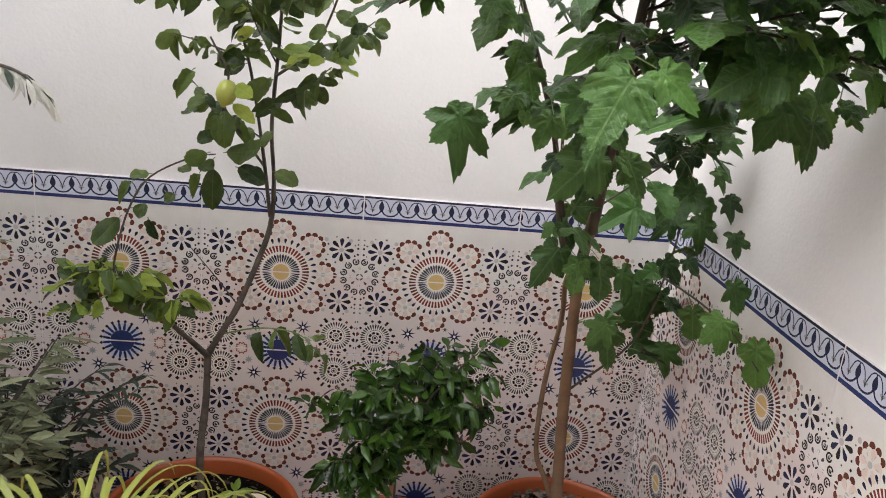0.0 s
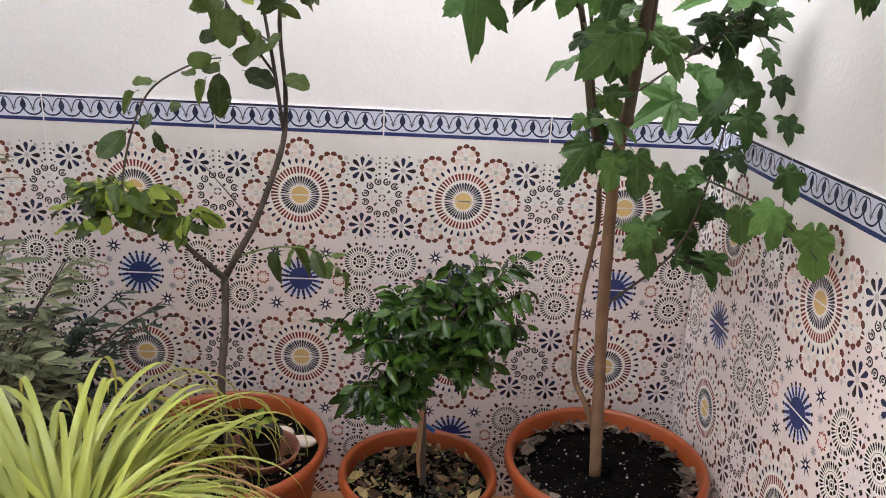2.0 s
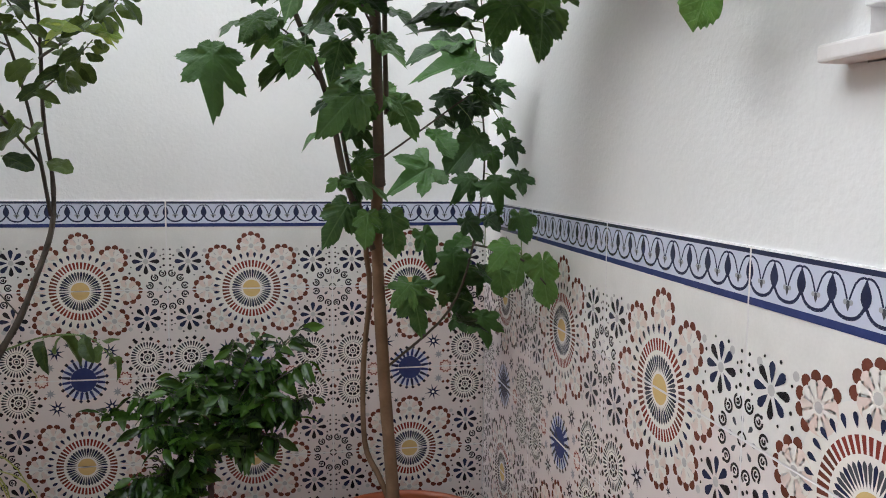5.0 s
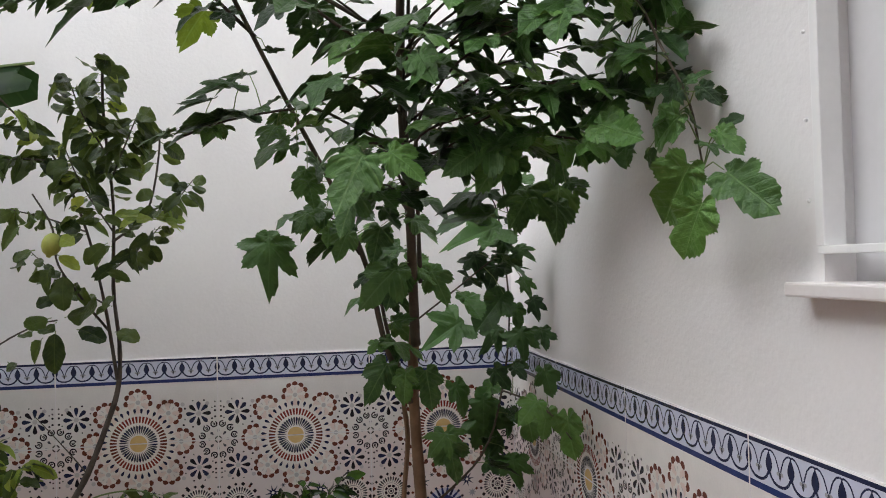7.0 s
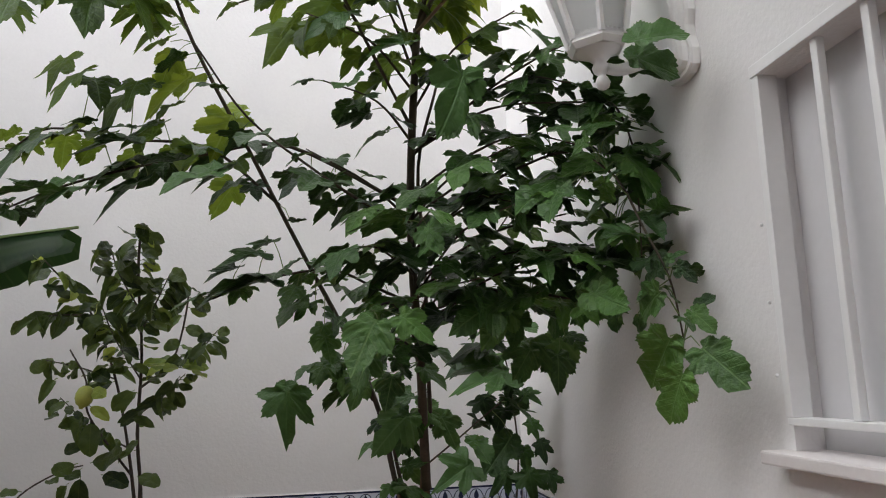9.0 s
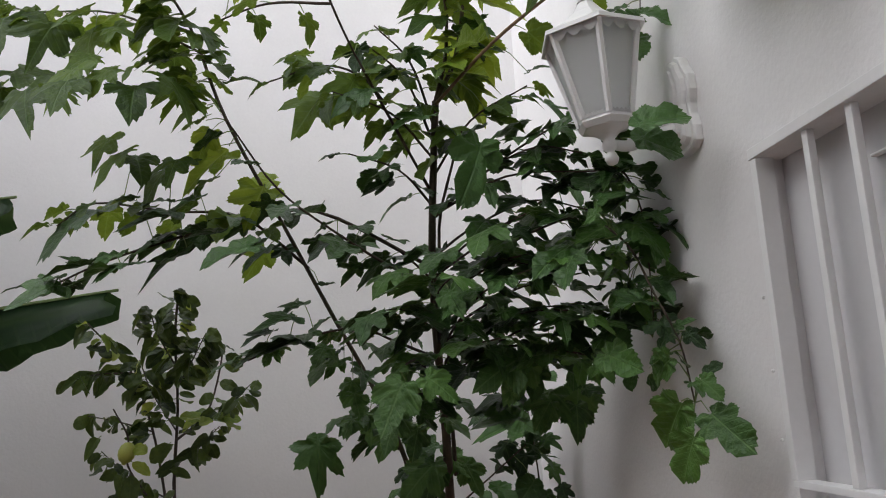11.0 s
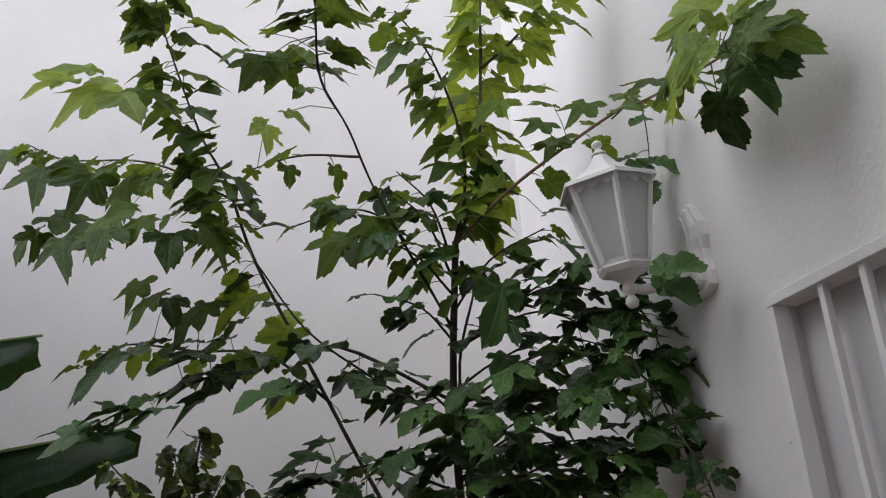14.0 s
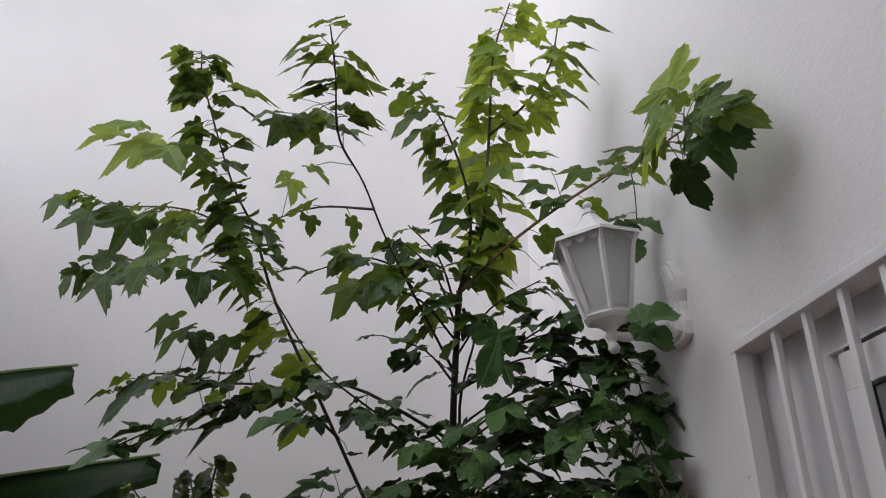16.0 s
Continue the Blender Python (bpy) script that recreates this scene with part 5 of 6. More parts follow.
hero('m', [(-1.14, -1.12, 2.58, -14, -23, 12.3), (-1.08, -1.2, 2.77, -161, -22, 8.1), (-1.09, -1.18, 2.8, -21, -5, 7.4), (-1.08, -1.19, 2.68, -159, -18, 7.4), (-1.03, -1.23, 2.7, -26, -31, 6.6), (-0.99, -1.23, 2.67, -14, -22, 11.8), (-1.01, -1.2, 2.65, -16, -22, 10.4), (-1.06, -1.18, 2.6, -160, -22, 8.3), (-1.03, -1.13, 2.61, -15, -17, 10.7), (-1.04, -1.07, 2.56, -23, -19, 8.1), (-0.81, -1.62, 2.34, -147, -66, 6.5), (-0.78, -1.61, 2.35, -154, -54, 6), (-0.73, -1.77, 2.38, -167, -34, 7.5), (-0.73, -1.67, 2.39, -165, -14, 7.5), (-0.73, -1.64, 2.4, -13, 10, 8.7)])
hero('m', [(-0.74, -1.64, 2.4, -163, -24, 7.1), (-0.71, -1.59, 2.37, -16, -10, 7.6), (-0.72, -1.47, 2.41, -23, 0, 5.7), (-0.75, -1.47, 2.38, -115, -56, 4.6), (-0.8, -1.57, 2.42, -138, 2, 2.9), (-0.84, -1.55, 2.4, -154, -23, 5.2), (-0.71, -1.76, 2.44, -154, 1, 3.8)])
hero('m', [(-0.52, -1.14, 2.81, -53, 3, 3.5), (-0.5, -1.09, 2.75, -138, 24, 5.2), (-0.5, -1.08, 2.74, -162, -37, 12.2), (-0.49, -1.11, 2.67, -160, -26, 10.5), (-0.48, -1.1, 2.62, -154, -34, 8.8), (-0.46, -1.03, 2.62, -151, -43, 8.9), (-0.27, -1.4, 2.71, -11, -27, 14.3), (-0.25, -1.47, 2.73, -13, 0, 11.3), (-0.2, -1.23, 2.72, -19, -32, 9.4), (-0.27, -1.05, 2.85, -40, 5, 4.3), (-0.21, -1.11, 2.72, -43, -34, 5.2), (-0.21, -1.4, 2.72, -23, -2, 6.7)])
hero('y', [(-0.28, -1.04, 2.99, -161, -4, 9.6), (-0.27, -1.03, 3.07, -13, -3, 13.9), (-0.29, -1, 2.99, -162, -36, 12.2), (-0.29, -1.03, 2.92, -16, -11, 11.3), (-0.33, -1.07, 2.83, -161, -27, 10.4), (-0.3, -0.99, 2.83, -161, -35, 11.4), (-0.24, -1.04, 2.64, -20, 2, 8.8), (-0.29, -1.07, 2.59, -156, -50, 12.4), (-0.34, -0.99, 2.75, -155, -41, 9.7)])
hero('m', [(-0.23, -1.25, 2.47, -151, 7, 6.4), (-0.12, -1.18, 2.52, -153, -37, 9.6), (-0.26, -1.27, 2.42, -145, -38, 7.4), (-0.17, -1.23, 2.44, -40, -4, 4.6), (-0.22, -1.24, 2.4, -146, -48, 8.5)])
hero('f', [(-0.56, -1, 2.28, -148, -60, 11.8), (-0.59, -0.98, 2.4, -112, -62, 7.3), (-0.53, -0.94, 2.36, -24, -31, 9.1), (-0.48, -1.02, 2.37, -50, -49, 6.4), (-0.44, -1.02, 2.22, -160, -26, 9.7), (-0.37, -1.04, 2.42, -25, -11, 8), (-0.34, -1, 2.38, -25, 1, 7.1), (-0.41, -1.01, 2.19, -22, -40, 10.9), (-0.33, -0.96, 2.2, -147, -60, 12), (-0.31, -1.02, 2.22, -31, 37, 7.4), (-0.23, -1.02, 2.19, -160, -25, 10.4), (-0.2, -1.05, 2.24, -48, -58, 8.5), (-0.23, -1.08, 2.29, -41, 18, 5.6), (-0.19, -1.06, 2.12, -157, -39, 10.3), (-0.27, -1.01, 2.1, -156, 11, 8.4)])
hero('f', [(-0.15, -1, 2.2, -64, -57, 6.6), (-0.15, -1.21, 1.97, -22, 9, 10.1)])
hero('w', [(-0.1, -1.428, 1.526, 118, -64, 10.0), (-0.11, -1.419, 1.578, 101, -44, 13.9), (-0.09, -1.469, 1.561, -76, -33, 10.1), (-0.1, -1.472, 1.612, -62, -37, 5.4), (-0.11, -1.396, 1.648, 102, -22, 10.6), (-0.15, -1.297, 1.85, 63, -46, 6.4), (-0.15, -1.184, 1.672, -80, -16, 12.1), (-0.16, -1.251, 1.93, 106, 5, 7.1)])
hero('u', [(-0.08, -1.45, 1.616, -37, 40, 3.3), (-0.09, -1.381, 1.655, 51, -41, 4.3), (-0.07, -1.374, 1.693, -53, -42, 4.5), (-0.08, -1.355, 1.699, -55, 27, 4.0), (-0.09, -1.36, 1.69, 111, -25, 6.3), (-0.08, -1.221, 1.622, 19, -52, 3.4), (-0.09, -1.155, 1.645, -118, -41, 5.7), (-0.07, -1.211, 1.9, -14, -76, 8.6), (-0.1, -1.182, 1.797, 118, -59, 8.3), (-0.1, -1.115, 1.751, -77, -9, 8.7), (-0.12, -1.077, 1.712, -78, -7, 9.4), (-0.09, -1.185, 1.798, 61, -40, 5.4)])
hero('v', [(-0.16, -1.727, 2.282, 100, 5, 17.2), (-0.2, -1.866, 2.221, 114, -19, 7.8), (-0.14, -1.776, 2.297, -169, 48, 4.6), (-0.12, -1.731, 2.364, 107, 47, 15.0), (-0.12, -1.774, 2.314, -23, 62, 7.0), (-0.18, -1.798, 2.253, 110, 11, 9.0)])
hero('h', [(-0.12, -1.768, 2.297, -80, -18, 11.5), (-0.13, -1.694, 2.361, 111, 18, 9.0), (-0.1, -1.819, 2.267, -65, -37, 8.9), (-0.14, -1.817, 2.253, -67, 6, 7.6), (-0.17, -1.852, 2.211, 149, -51, 5.5), (-0.12, -1.635, 2.322, 136, -51, 6.7), (-0.13, -1.629, 2.313, 108, 23, 10.6)])
hero('z', [(-0.1, -1.771, 2.263, -6, -77, 10), (-0.12, -1.701, 2.242, 34, -69, 10.1), (-0.15, -1.848, 2.202, 41, -43, 5.4), (-0.1, -1.649, 2.266, 180, -62, 6.4), (-0.09, -1.772, 2.274, -59, -42, 7.9)])
hero('q', [(-0.74, -1.66, 2.44, 172, 4, 9.5), (-0.735, -1.6, 2.43, 12, 18, 9.5), (-0.735, -1.56, 2.41, 4, 0, 9), (-0.74, -1.53, 2.4, -172, -8, 9), (-0.735, -1.52, 2.39, 15, -6, 6), (-0.76, -1.72, 2.45, 160, -12, 8)])
hero('n', [(-0.344, -1.1, 2.13, -124, -61, 14.8)])
hero('k', [(-0.042, -1.26, 2.33, -150, -10, 6), (-0.045, -1.27, 2.335, -40, -25, 7), (-0.05, -1.24, 2.3, -100, -50, 7), (-0.04, -1.28, 2.43, -150, -20, 5), (-0.06, -1.24, 2.36, 170, -5, 5), (-0.15, -1.45, 2.03, -21, 14, 8), (-0.14, -1.42, 2.02, -21, -20, 7.5)])
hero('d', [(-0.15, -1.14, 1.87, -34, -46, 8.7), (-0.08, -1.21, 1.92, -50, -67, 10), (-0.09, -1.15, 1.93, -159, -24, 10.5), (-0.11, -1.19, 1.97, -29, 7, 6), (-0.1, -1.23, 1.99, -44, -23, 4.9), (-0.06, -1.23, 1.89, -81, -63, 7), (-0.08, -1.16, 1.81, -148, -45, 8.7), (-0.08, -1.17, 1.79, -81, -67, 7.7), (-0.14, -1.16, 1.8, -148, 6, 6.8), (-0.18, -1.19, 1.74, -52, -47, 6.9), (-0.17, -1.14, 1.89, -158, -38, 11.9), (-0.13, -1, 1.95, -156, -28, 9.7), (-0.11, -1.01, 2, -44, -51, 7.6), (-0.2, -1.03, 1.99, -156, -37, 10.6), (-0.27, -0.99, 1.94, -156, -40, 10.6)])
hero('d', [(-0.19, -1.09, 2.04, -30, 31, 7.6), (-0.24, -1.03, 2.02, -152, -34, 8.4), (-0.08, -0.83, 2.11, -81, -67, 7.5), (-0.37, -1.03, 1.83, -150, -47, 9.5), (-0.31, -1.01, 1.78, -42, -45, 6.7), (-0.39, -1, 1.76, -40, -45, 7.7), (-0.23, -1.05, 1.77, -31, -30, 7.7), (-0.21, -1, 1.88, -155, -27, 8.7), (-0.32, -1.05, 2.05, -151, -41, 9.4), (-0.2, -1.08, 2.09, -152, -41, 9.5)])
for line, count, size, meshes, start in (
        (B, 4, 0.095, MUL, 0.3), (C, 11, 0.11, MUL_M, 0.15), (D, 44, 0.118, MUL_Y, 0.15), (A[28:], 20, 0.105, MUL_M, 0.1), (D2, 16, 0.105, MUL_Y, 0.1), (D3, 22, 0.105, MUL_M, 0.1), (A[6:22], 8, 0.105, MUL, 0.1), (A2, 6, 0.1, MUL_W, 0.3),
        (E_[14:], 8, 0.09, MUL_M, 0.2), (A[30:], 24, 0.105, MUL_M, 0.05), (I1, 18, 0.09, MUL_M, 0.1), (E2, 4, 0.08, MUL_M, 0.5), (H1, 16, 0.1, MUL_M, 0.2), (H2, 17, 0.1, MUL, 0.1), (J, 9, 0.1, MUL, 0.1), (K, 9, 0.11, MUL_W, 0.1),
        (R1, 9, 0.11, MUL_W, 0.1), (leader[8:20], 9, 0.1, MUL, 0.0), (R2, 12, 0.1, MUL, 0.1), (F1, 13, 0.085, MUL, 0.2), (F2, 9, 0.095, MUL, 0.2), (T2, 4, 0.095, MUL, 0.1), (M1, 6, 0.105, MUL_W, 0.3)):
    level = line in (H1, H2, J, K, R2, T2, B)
    mul.dress(line, count, size, meshes, droop=0.25 if level else 0.35, tilt=0.5 if level else 0.6)
for pts in (((-0.423, -0.856, 2.022), (-0.32, -0.955, 2.098), (-0.225, -1.073, 2.12), (-0.143, -1.14, 2.085)), ((-0.425, -0.876, 2.113), (-0.35, -1.009, 2.205), (-0.244, -1.119, 2.241)), ((-0.425, -0.816, 1.935), (-0.342, -0.921, 1.983), (-0.227, -1.032, 2.014), (-0.123, -1.108, 1.97)), ((-0.422, -0.89, 2.157), (-0.522, -0.965, 2.24), (-0.653, -1.024, 2.267)), ((-0.424, -0.863, 2.048), (-0.507, -0.94, 2.114), (-0.62, -0.999, 2.134)), ((-0.423, -0.896, 2.201), (-0.486, -0.961, 2.323), (-0.574, -0.977, 2.402)), ((-0.419, -0.768, 1.887), (-0.523, -0.828, 1.965), (-0.656, -0.913, 2.015)), ((-0.422, -0.787, 1.837), (-0.273, -0.984, 1.898), (-0.12, -1.101, 1.876)), ((-0.41, -0.717, 1.739), (-0.269, -0.877, 1.792), (-0.142, -0.989, 1.79)), ((-0.42, -0.841, 2.034), (-0.282, -1.028, 2.07), (-0.129, -1.17, 2.036)), ((-0.53, -0.923, 2.278), (-0.586, -0.948, 2.336), (-0.674, -0.963, 2.355), (-0.804, -0.959, 2.313)), ((-0.422, -0.906, 2.242), (-0.475, -0.97, 2.362), (-0.556, -1.001, 2.436))):
    line = mul.wood("branch", pts, 0.0035, 0.0015, TWIG)
    # high twigs get the leaf whose colour already holds the light from above
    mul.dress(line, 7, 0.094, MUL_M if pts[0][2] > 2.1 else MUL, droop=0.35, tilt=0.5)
# twigs that hang along the wall under the lantern, and dense dark ones low in the crown, their shade in the leaf colour
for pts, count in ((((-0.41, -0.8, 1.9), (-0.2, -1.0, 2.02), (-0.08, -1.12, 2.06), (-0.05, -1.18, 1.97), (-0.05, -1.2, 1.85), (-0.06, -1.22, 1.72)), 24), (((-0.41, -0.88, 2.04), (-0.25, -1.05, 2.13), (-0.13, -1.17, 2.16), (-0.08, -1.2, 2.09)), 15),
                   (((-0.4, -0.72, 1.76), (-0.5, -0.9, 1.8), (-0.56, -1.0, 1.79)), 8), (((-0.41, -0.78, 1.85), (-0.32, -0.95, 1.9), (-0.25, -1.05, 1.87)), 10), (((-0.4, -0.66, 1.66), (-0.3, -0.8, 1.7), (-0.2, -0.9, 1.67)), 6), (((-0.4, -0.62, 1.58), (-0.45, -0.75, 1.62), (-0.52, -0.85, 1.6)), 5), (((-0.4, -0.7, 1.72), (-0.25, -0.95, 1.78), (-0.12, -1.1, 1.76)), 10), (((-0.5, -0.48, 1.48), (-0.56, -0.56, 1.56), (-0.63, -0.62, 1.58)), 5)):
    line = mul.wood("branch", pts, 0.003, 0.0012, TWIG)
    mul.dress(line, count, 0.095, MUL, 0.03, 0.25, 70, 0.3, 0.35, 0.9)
# level sprays low in the crown, mostly in leaves coloured as lit from above
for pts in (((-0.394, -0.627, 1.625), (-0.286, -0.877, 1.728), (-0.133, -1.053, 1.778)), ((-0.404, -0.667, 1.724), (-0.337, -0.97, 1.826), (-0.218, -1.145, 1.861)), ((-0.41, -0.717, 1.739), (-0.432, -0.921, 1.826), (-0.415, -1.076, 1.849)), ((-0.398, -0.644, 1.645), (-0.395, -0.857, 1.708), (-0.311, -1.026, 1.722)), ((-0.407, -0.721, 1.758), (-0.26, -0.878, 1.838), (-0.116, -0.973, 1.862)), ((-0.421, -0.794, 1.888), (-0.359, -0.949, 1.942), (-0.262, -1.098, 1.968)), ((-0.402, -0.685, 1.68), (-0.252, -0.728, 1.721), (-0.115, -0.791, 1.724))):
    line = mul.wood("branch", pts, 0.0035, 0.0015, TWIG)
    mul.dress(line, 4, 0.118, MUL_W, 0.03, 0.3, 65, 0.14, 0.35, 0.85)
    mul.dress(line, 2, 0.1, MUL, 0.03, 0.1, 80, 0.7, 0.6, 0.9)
mul.finish()

# ---- lemon tree ----
lem = Plant("lemon_tree", (POT_W[0], POT_W[1], soil_w), "young lemon tree with sparse leaves and one small lemon", "tree", 51, GREEN_STEM)
lem.wood("trunk", [(-1.268, -0.3, soil_w - 0.02), (-1.286, -0.286, 0.5), (-1.278, -0.257, 0.661), (-1.278, -0.239, 0.793)], 0.0102, 0.0088, LEMON_BARK, 10, 0.16)
lr = lem.wood("branch", [(-1.28, -0.234, 0.787), (-1.243, -0.231, 0.855), (-1.206, -0.218, 0.925), (-1.16, -0.208, 1.046), (-1.132, -0.197, 1.144), (-1.127, -0.196, 1.256), (-1.132, -0.23, 1.408), (-1.107, -0.322, 1.618), (-1.071, -0.545, 1.798), (-1.023, -0.741, 1.889)], 0.0092, 0.0025, LEMON_BARK, 8, 0.12)
lr2 = lem.wood("branch", [(-1.133, -0.199, 1.166), (-1.159, -0.21, 1.365), (-1.183, -0.284, 1.563), (-1.203, -0.461, 1.722), (-1.257, -0.642, 1.826)], 0.005, 0.002, LEMON_BARK)
lr3 = lem.wood("branch", [(-1.117, -0.296, 1.528), (-1.029, -0.313, 1.602), (-0.964, -0.482, 1.736), (-0.957, -0.565, 1.784)], 0.0035, 0.0018, LEMON_BARK)
lem.wood("branch", [(-1.155, -0.188, 1.295), (-1.197, -0.266, 1.381), (-1.225, -0.369, 1.473), (-1.162, -0.611, 1.549), (-1.189, -0.647, 1.619)], 0.0035, 0.0018, LEMON_BARK)
ll = lem.wood("branch", [(-1.278, -0.245, 0.79), (-1.319, -0.255, 0.834), (-1.356, -0.28, 0.885), (-1.404, -0.301, 0.969), (-1.499, -0.287, 1.002), (-1.592, -0.316, 0.989)], 0.0085, 0.0025, LEMON_BARK, 8, 0.08)
lem.wood("branch", [(-1.49, -0.294, 0.996), (-1.496, -0.279, 1.052), (-1.462, -0.274, 1.178), (-1.408, -0.28, 1.264), (-1.308, -0.286, 1.321), (-1.252, -0.293, 1.334)], 0.003, 0.0018, LEMON_BARK)
lt = lem.wood("twig", [(-1.249, -0.225, 0.843), (-1.142, -0.26, 0.883), (-1.038, -0.295, 0.887), (-0.98, -0.312, 0.838)], 0.0025, 0.0012, GREEN_STEM)
lem.wood("twig", [(-1.206, -0.218, 0.925), (-1.259, -0.231, 1.001), (-1.32, -0.25, 1.085)], 0.002, 0.001, LEMON_BARK)
crown = [lr[26:], lr[34:], lr2[8:], lr3]
for pts in (((-1.117, -0.284, 1.555), (-1.15, -0.43, 1.657), (-1.151, -0.57, 1.738)), ((-1.098, -0.386, 1.672), (-1.027, -0.545, 1.735), (-0.981, -0.62, 1.796)), ((-1.123, -0.263, 1.459), (-1.048, -0.326, 1.507), (-0.986, -0.363, 1.564)), ((-1.184, -0.266, 1.556), (-1.258, -0.341, 1.588), (-1.327, -0.386, 1.608)), ((-1.082, -0.481, 1.727), (-1.098, -0.61, 1.794), (-1.097, -0.711, 1.849)), ((-1.017, -0.326, 1.605), (-0.948, -0.372, 1.628), (-0.894, -0.436, 1.672)), ((-1.203, -0.459, 1.714), (-1.264, -0.526, 1.709), (-1.321, -0.543, 1.695)), ((-1.158, -0.208, 1.367), (-1.242, -0.265, 1.431), (-1.308, -0.322, 1.512))):
    crown.append(lem.wood("twig", pts, 0.0025, 0.0012, LEMON_BARK, 6))
for line in (lr[34:], lr2[12:], crown[5], crown[8], crown[4]):
    lem.dress(line, 9, 0.054, LEM, 0.008, 0.2, 75, 0.3, 1.3, 0.95, up=(0, -0.6, 0.6), jitter=0.5)
for line in crown:
    lem.dress(line, 16, 0.05, LEM, 0.008, 0.1, 70, 0.35, 1.3, 0.95, up=(0, -0.6, 0.6), jitter=0.5)
for line in (lr[36:], lr2[14:], crown[4]):
    lem.dress(line, 5, 0.05, LEM_Y, 0.008, 0.3, 70, 0.3, 1.3, 0.95, up=(0, -0.6, 0.6), jitter=0.5, name="young_leaf")
lem.dress(ll, 26, 0.058, LEM, 0.012, 0.5, 80, 0.05, 0.6, 0.9, up=(0, -0.3, 1.0), jitter=0.5)
lem.dress(ll, 22, 0.055, LEM_Y, 0.012, 0.45, 75, 0.0, 0.6, 0.9, up=(0, -0.3, 1.0), name="young_leaf", jitter=0.5)
lem.dress(lt, 9, 0.06, LEM, 0.01, 0.3, 65, 0.6, 0.9, 0.9)
for pts in (((-1.404, -0.301, 0.969), (-1.424, -0.342, 1.015), (-1.407, -0.344, 1.043)), ((-1.443, -0.295, 0.979), (-1.479, -0.334, 1.032), (-1.524, -0.352, 1.043)), ((-1.499, -0.287, 1.002), (-1.536, -0.275, 1.032), (-1.588, -0.262, 1.011)), ((-1.362, -0.275, 0.885), (-1.345, -0.318, 0.963), (-1.312, -0.323, 0.979)), ((-1.47, -0.296, 0.995), (-1.509, -0.351, 0.97), (-1.571, -0.362, 0.939))):
    q = lem.wood("twig", pts, 0.002, 0.001, GREEN_STEM, 5)
    lem.dress(q, 8, 0.058, LEM_Y, 0.012, 0.1, 80, 0.05, 0.9, 0.95, up=(0, -0.5, 0.7), jitter=0.5, name="young_leaf")
    lem.dress(q, 6, 0.058, LEM, 0.012, 0.1, 80, 0.1, 0.9, 0.95, up=(0, -0.5, 0.7), jitter=0.5)
q = lem.wood("twig", [(-1.029, -0.313, 1.602), (-1.017, -0.354, 1.585), (-0.978, -0.379, 1.576)], 0.002, 0.001, GREEN_STEM, 5)
lem.dress(q, 9, 0.075, LEM_Y, 0.012, 0.1, 70, 0.1, 0.9, 0.95, up=(0, -0.5, 0.7), jitter=0.5, name="young_leaf")
for p, d, s in (((-1.224, -0.322, 1.45), (-0.012, -0.36, -0.93), 0.084), ((-1.245, -0.32, 1.393), (-0.55, -0.75, -0.35), 0.045), ((-1.261, -0.307, 1.341), (-0.74, -0.53, -0.41), 0.062), ((-1.302, -0.305, 1.312), (-0.37, -0.75, -0.55), 0.045), ((-1.251, -0.302, 1.329), (-0.36, -0.68, -0.64), 0.055), ((-1.255, -0.297, 1.308), (0.01, -0.33, -0.95), 0.096), ((-1.233, -0.298, 1.34), (0.96, -0.29, 0.03), 0.103), ((-1.204, -0.3, 1.309), (0.87, -0.4, -0.27), 0.074), ((-1.285, -0.296, 1.291), (-0.3, -0.75, -0.6), 0.045), ((-1.122, -0.262, 1.297), (0.85, -0.47, -0.23), 0.064),
                ((-1.211, -0.569, 1.503), (-0.52, -0.78, -0.34), 0.04), ((-1.245, -0.53, 1.484), (-0.05, -0.74, -0.67), 0.045), ((-1.192, -0.525, 1.466), (-0.13, -0.77, -0.62), 0.045), ((-1.225, -0.61, 1.557), (-0.32, -0.79, -0.53), 0.045), ((-1.126, -0.305, 1.526), (-0.62, -0.45, -0.64), 0.066), ((-1.131, -0.302, 1.451), (0.81, -0.57, -0.15), 0.053), ((-1.4, -0.291, 1.274), (-0.65, -0.75, 0.05), 0.045), ((-1.445, -0.279, 1.252), (-0.52, -0.74, -0.42), 0.045), ((-1.376, -0.275, 1.232), (0.61, -0.61, -0.49), 0.05), ((-1.455, -0.281, 1.184), (0.89, -0.45, -0.06), 0.066), ((-1.476, -0.278, 1.164), (-0.57, -0.35, -0.74), 0.085), ((-1.417, -0.273, 1.162), (0.36, -0.64, -0.68), 0.047)):
    lem.leaf(Vector(p) - lem.o, d, s, LEM, (0, -1, 0.6), 0.01, 0.5)
for p, d, s in (((-1.161, -0.586, 1.528), (0.76, -0.6, -0.26), 0.05), ((-1.168, -0.562, 1.492), (0.75, -0.52, -0.4), 0.057)):
    lem.leaf(Vector(p) - lem.o, d, s, LEM_Y, (0, -1, 0.6), 0.01, 0.5, "young_leaf")
bm = lathe([(0, -0.034), (0.012, -0.031), (0.022, -0.02), (0.026, -0.004), (0.025, 0.01), (0.018, 0.024), (0.008, 0.03), (0.005, 0.036), (0, 0.037)], 20, None, Vector((-1.169, -0.594, 1.513)) - lem.o, pose(0, 0, 0, 170, 12, 0) @ Matrix.Scale(0.78, 4))
part("lemon", bm, LEMON_SKIN, lem.root, "small greenish yellow lemon", True)
lem.finish()

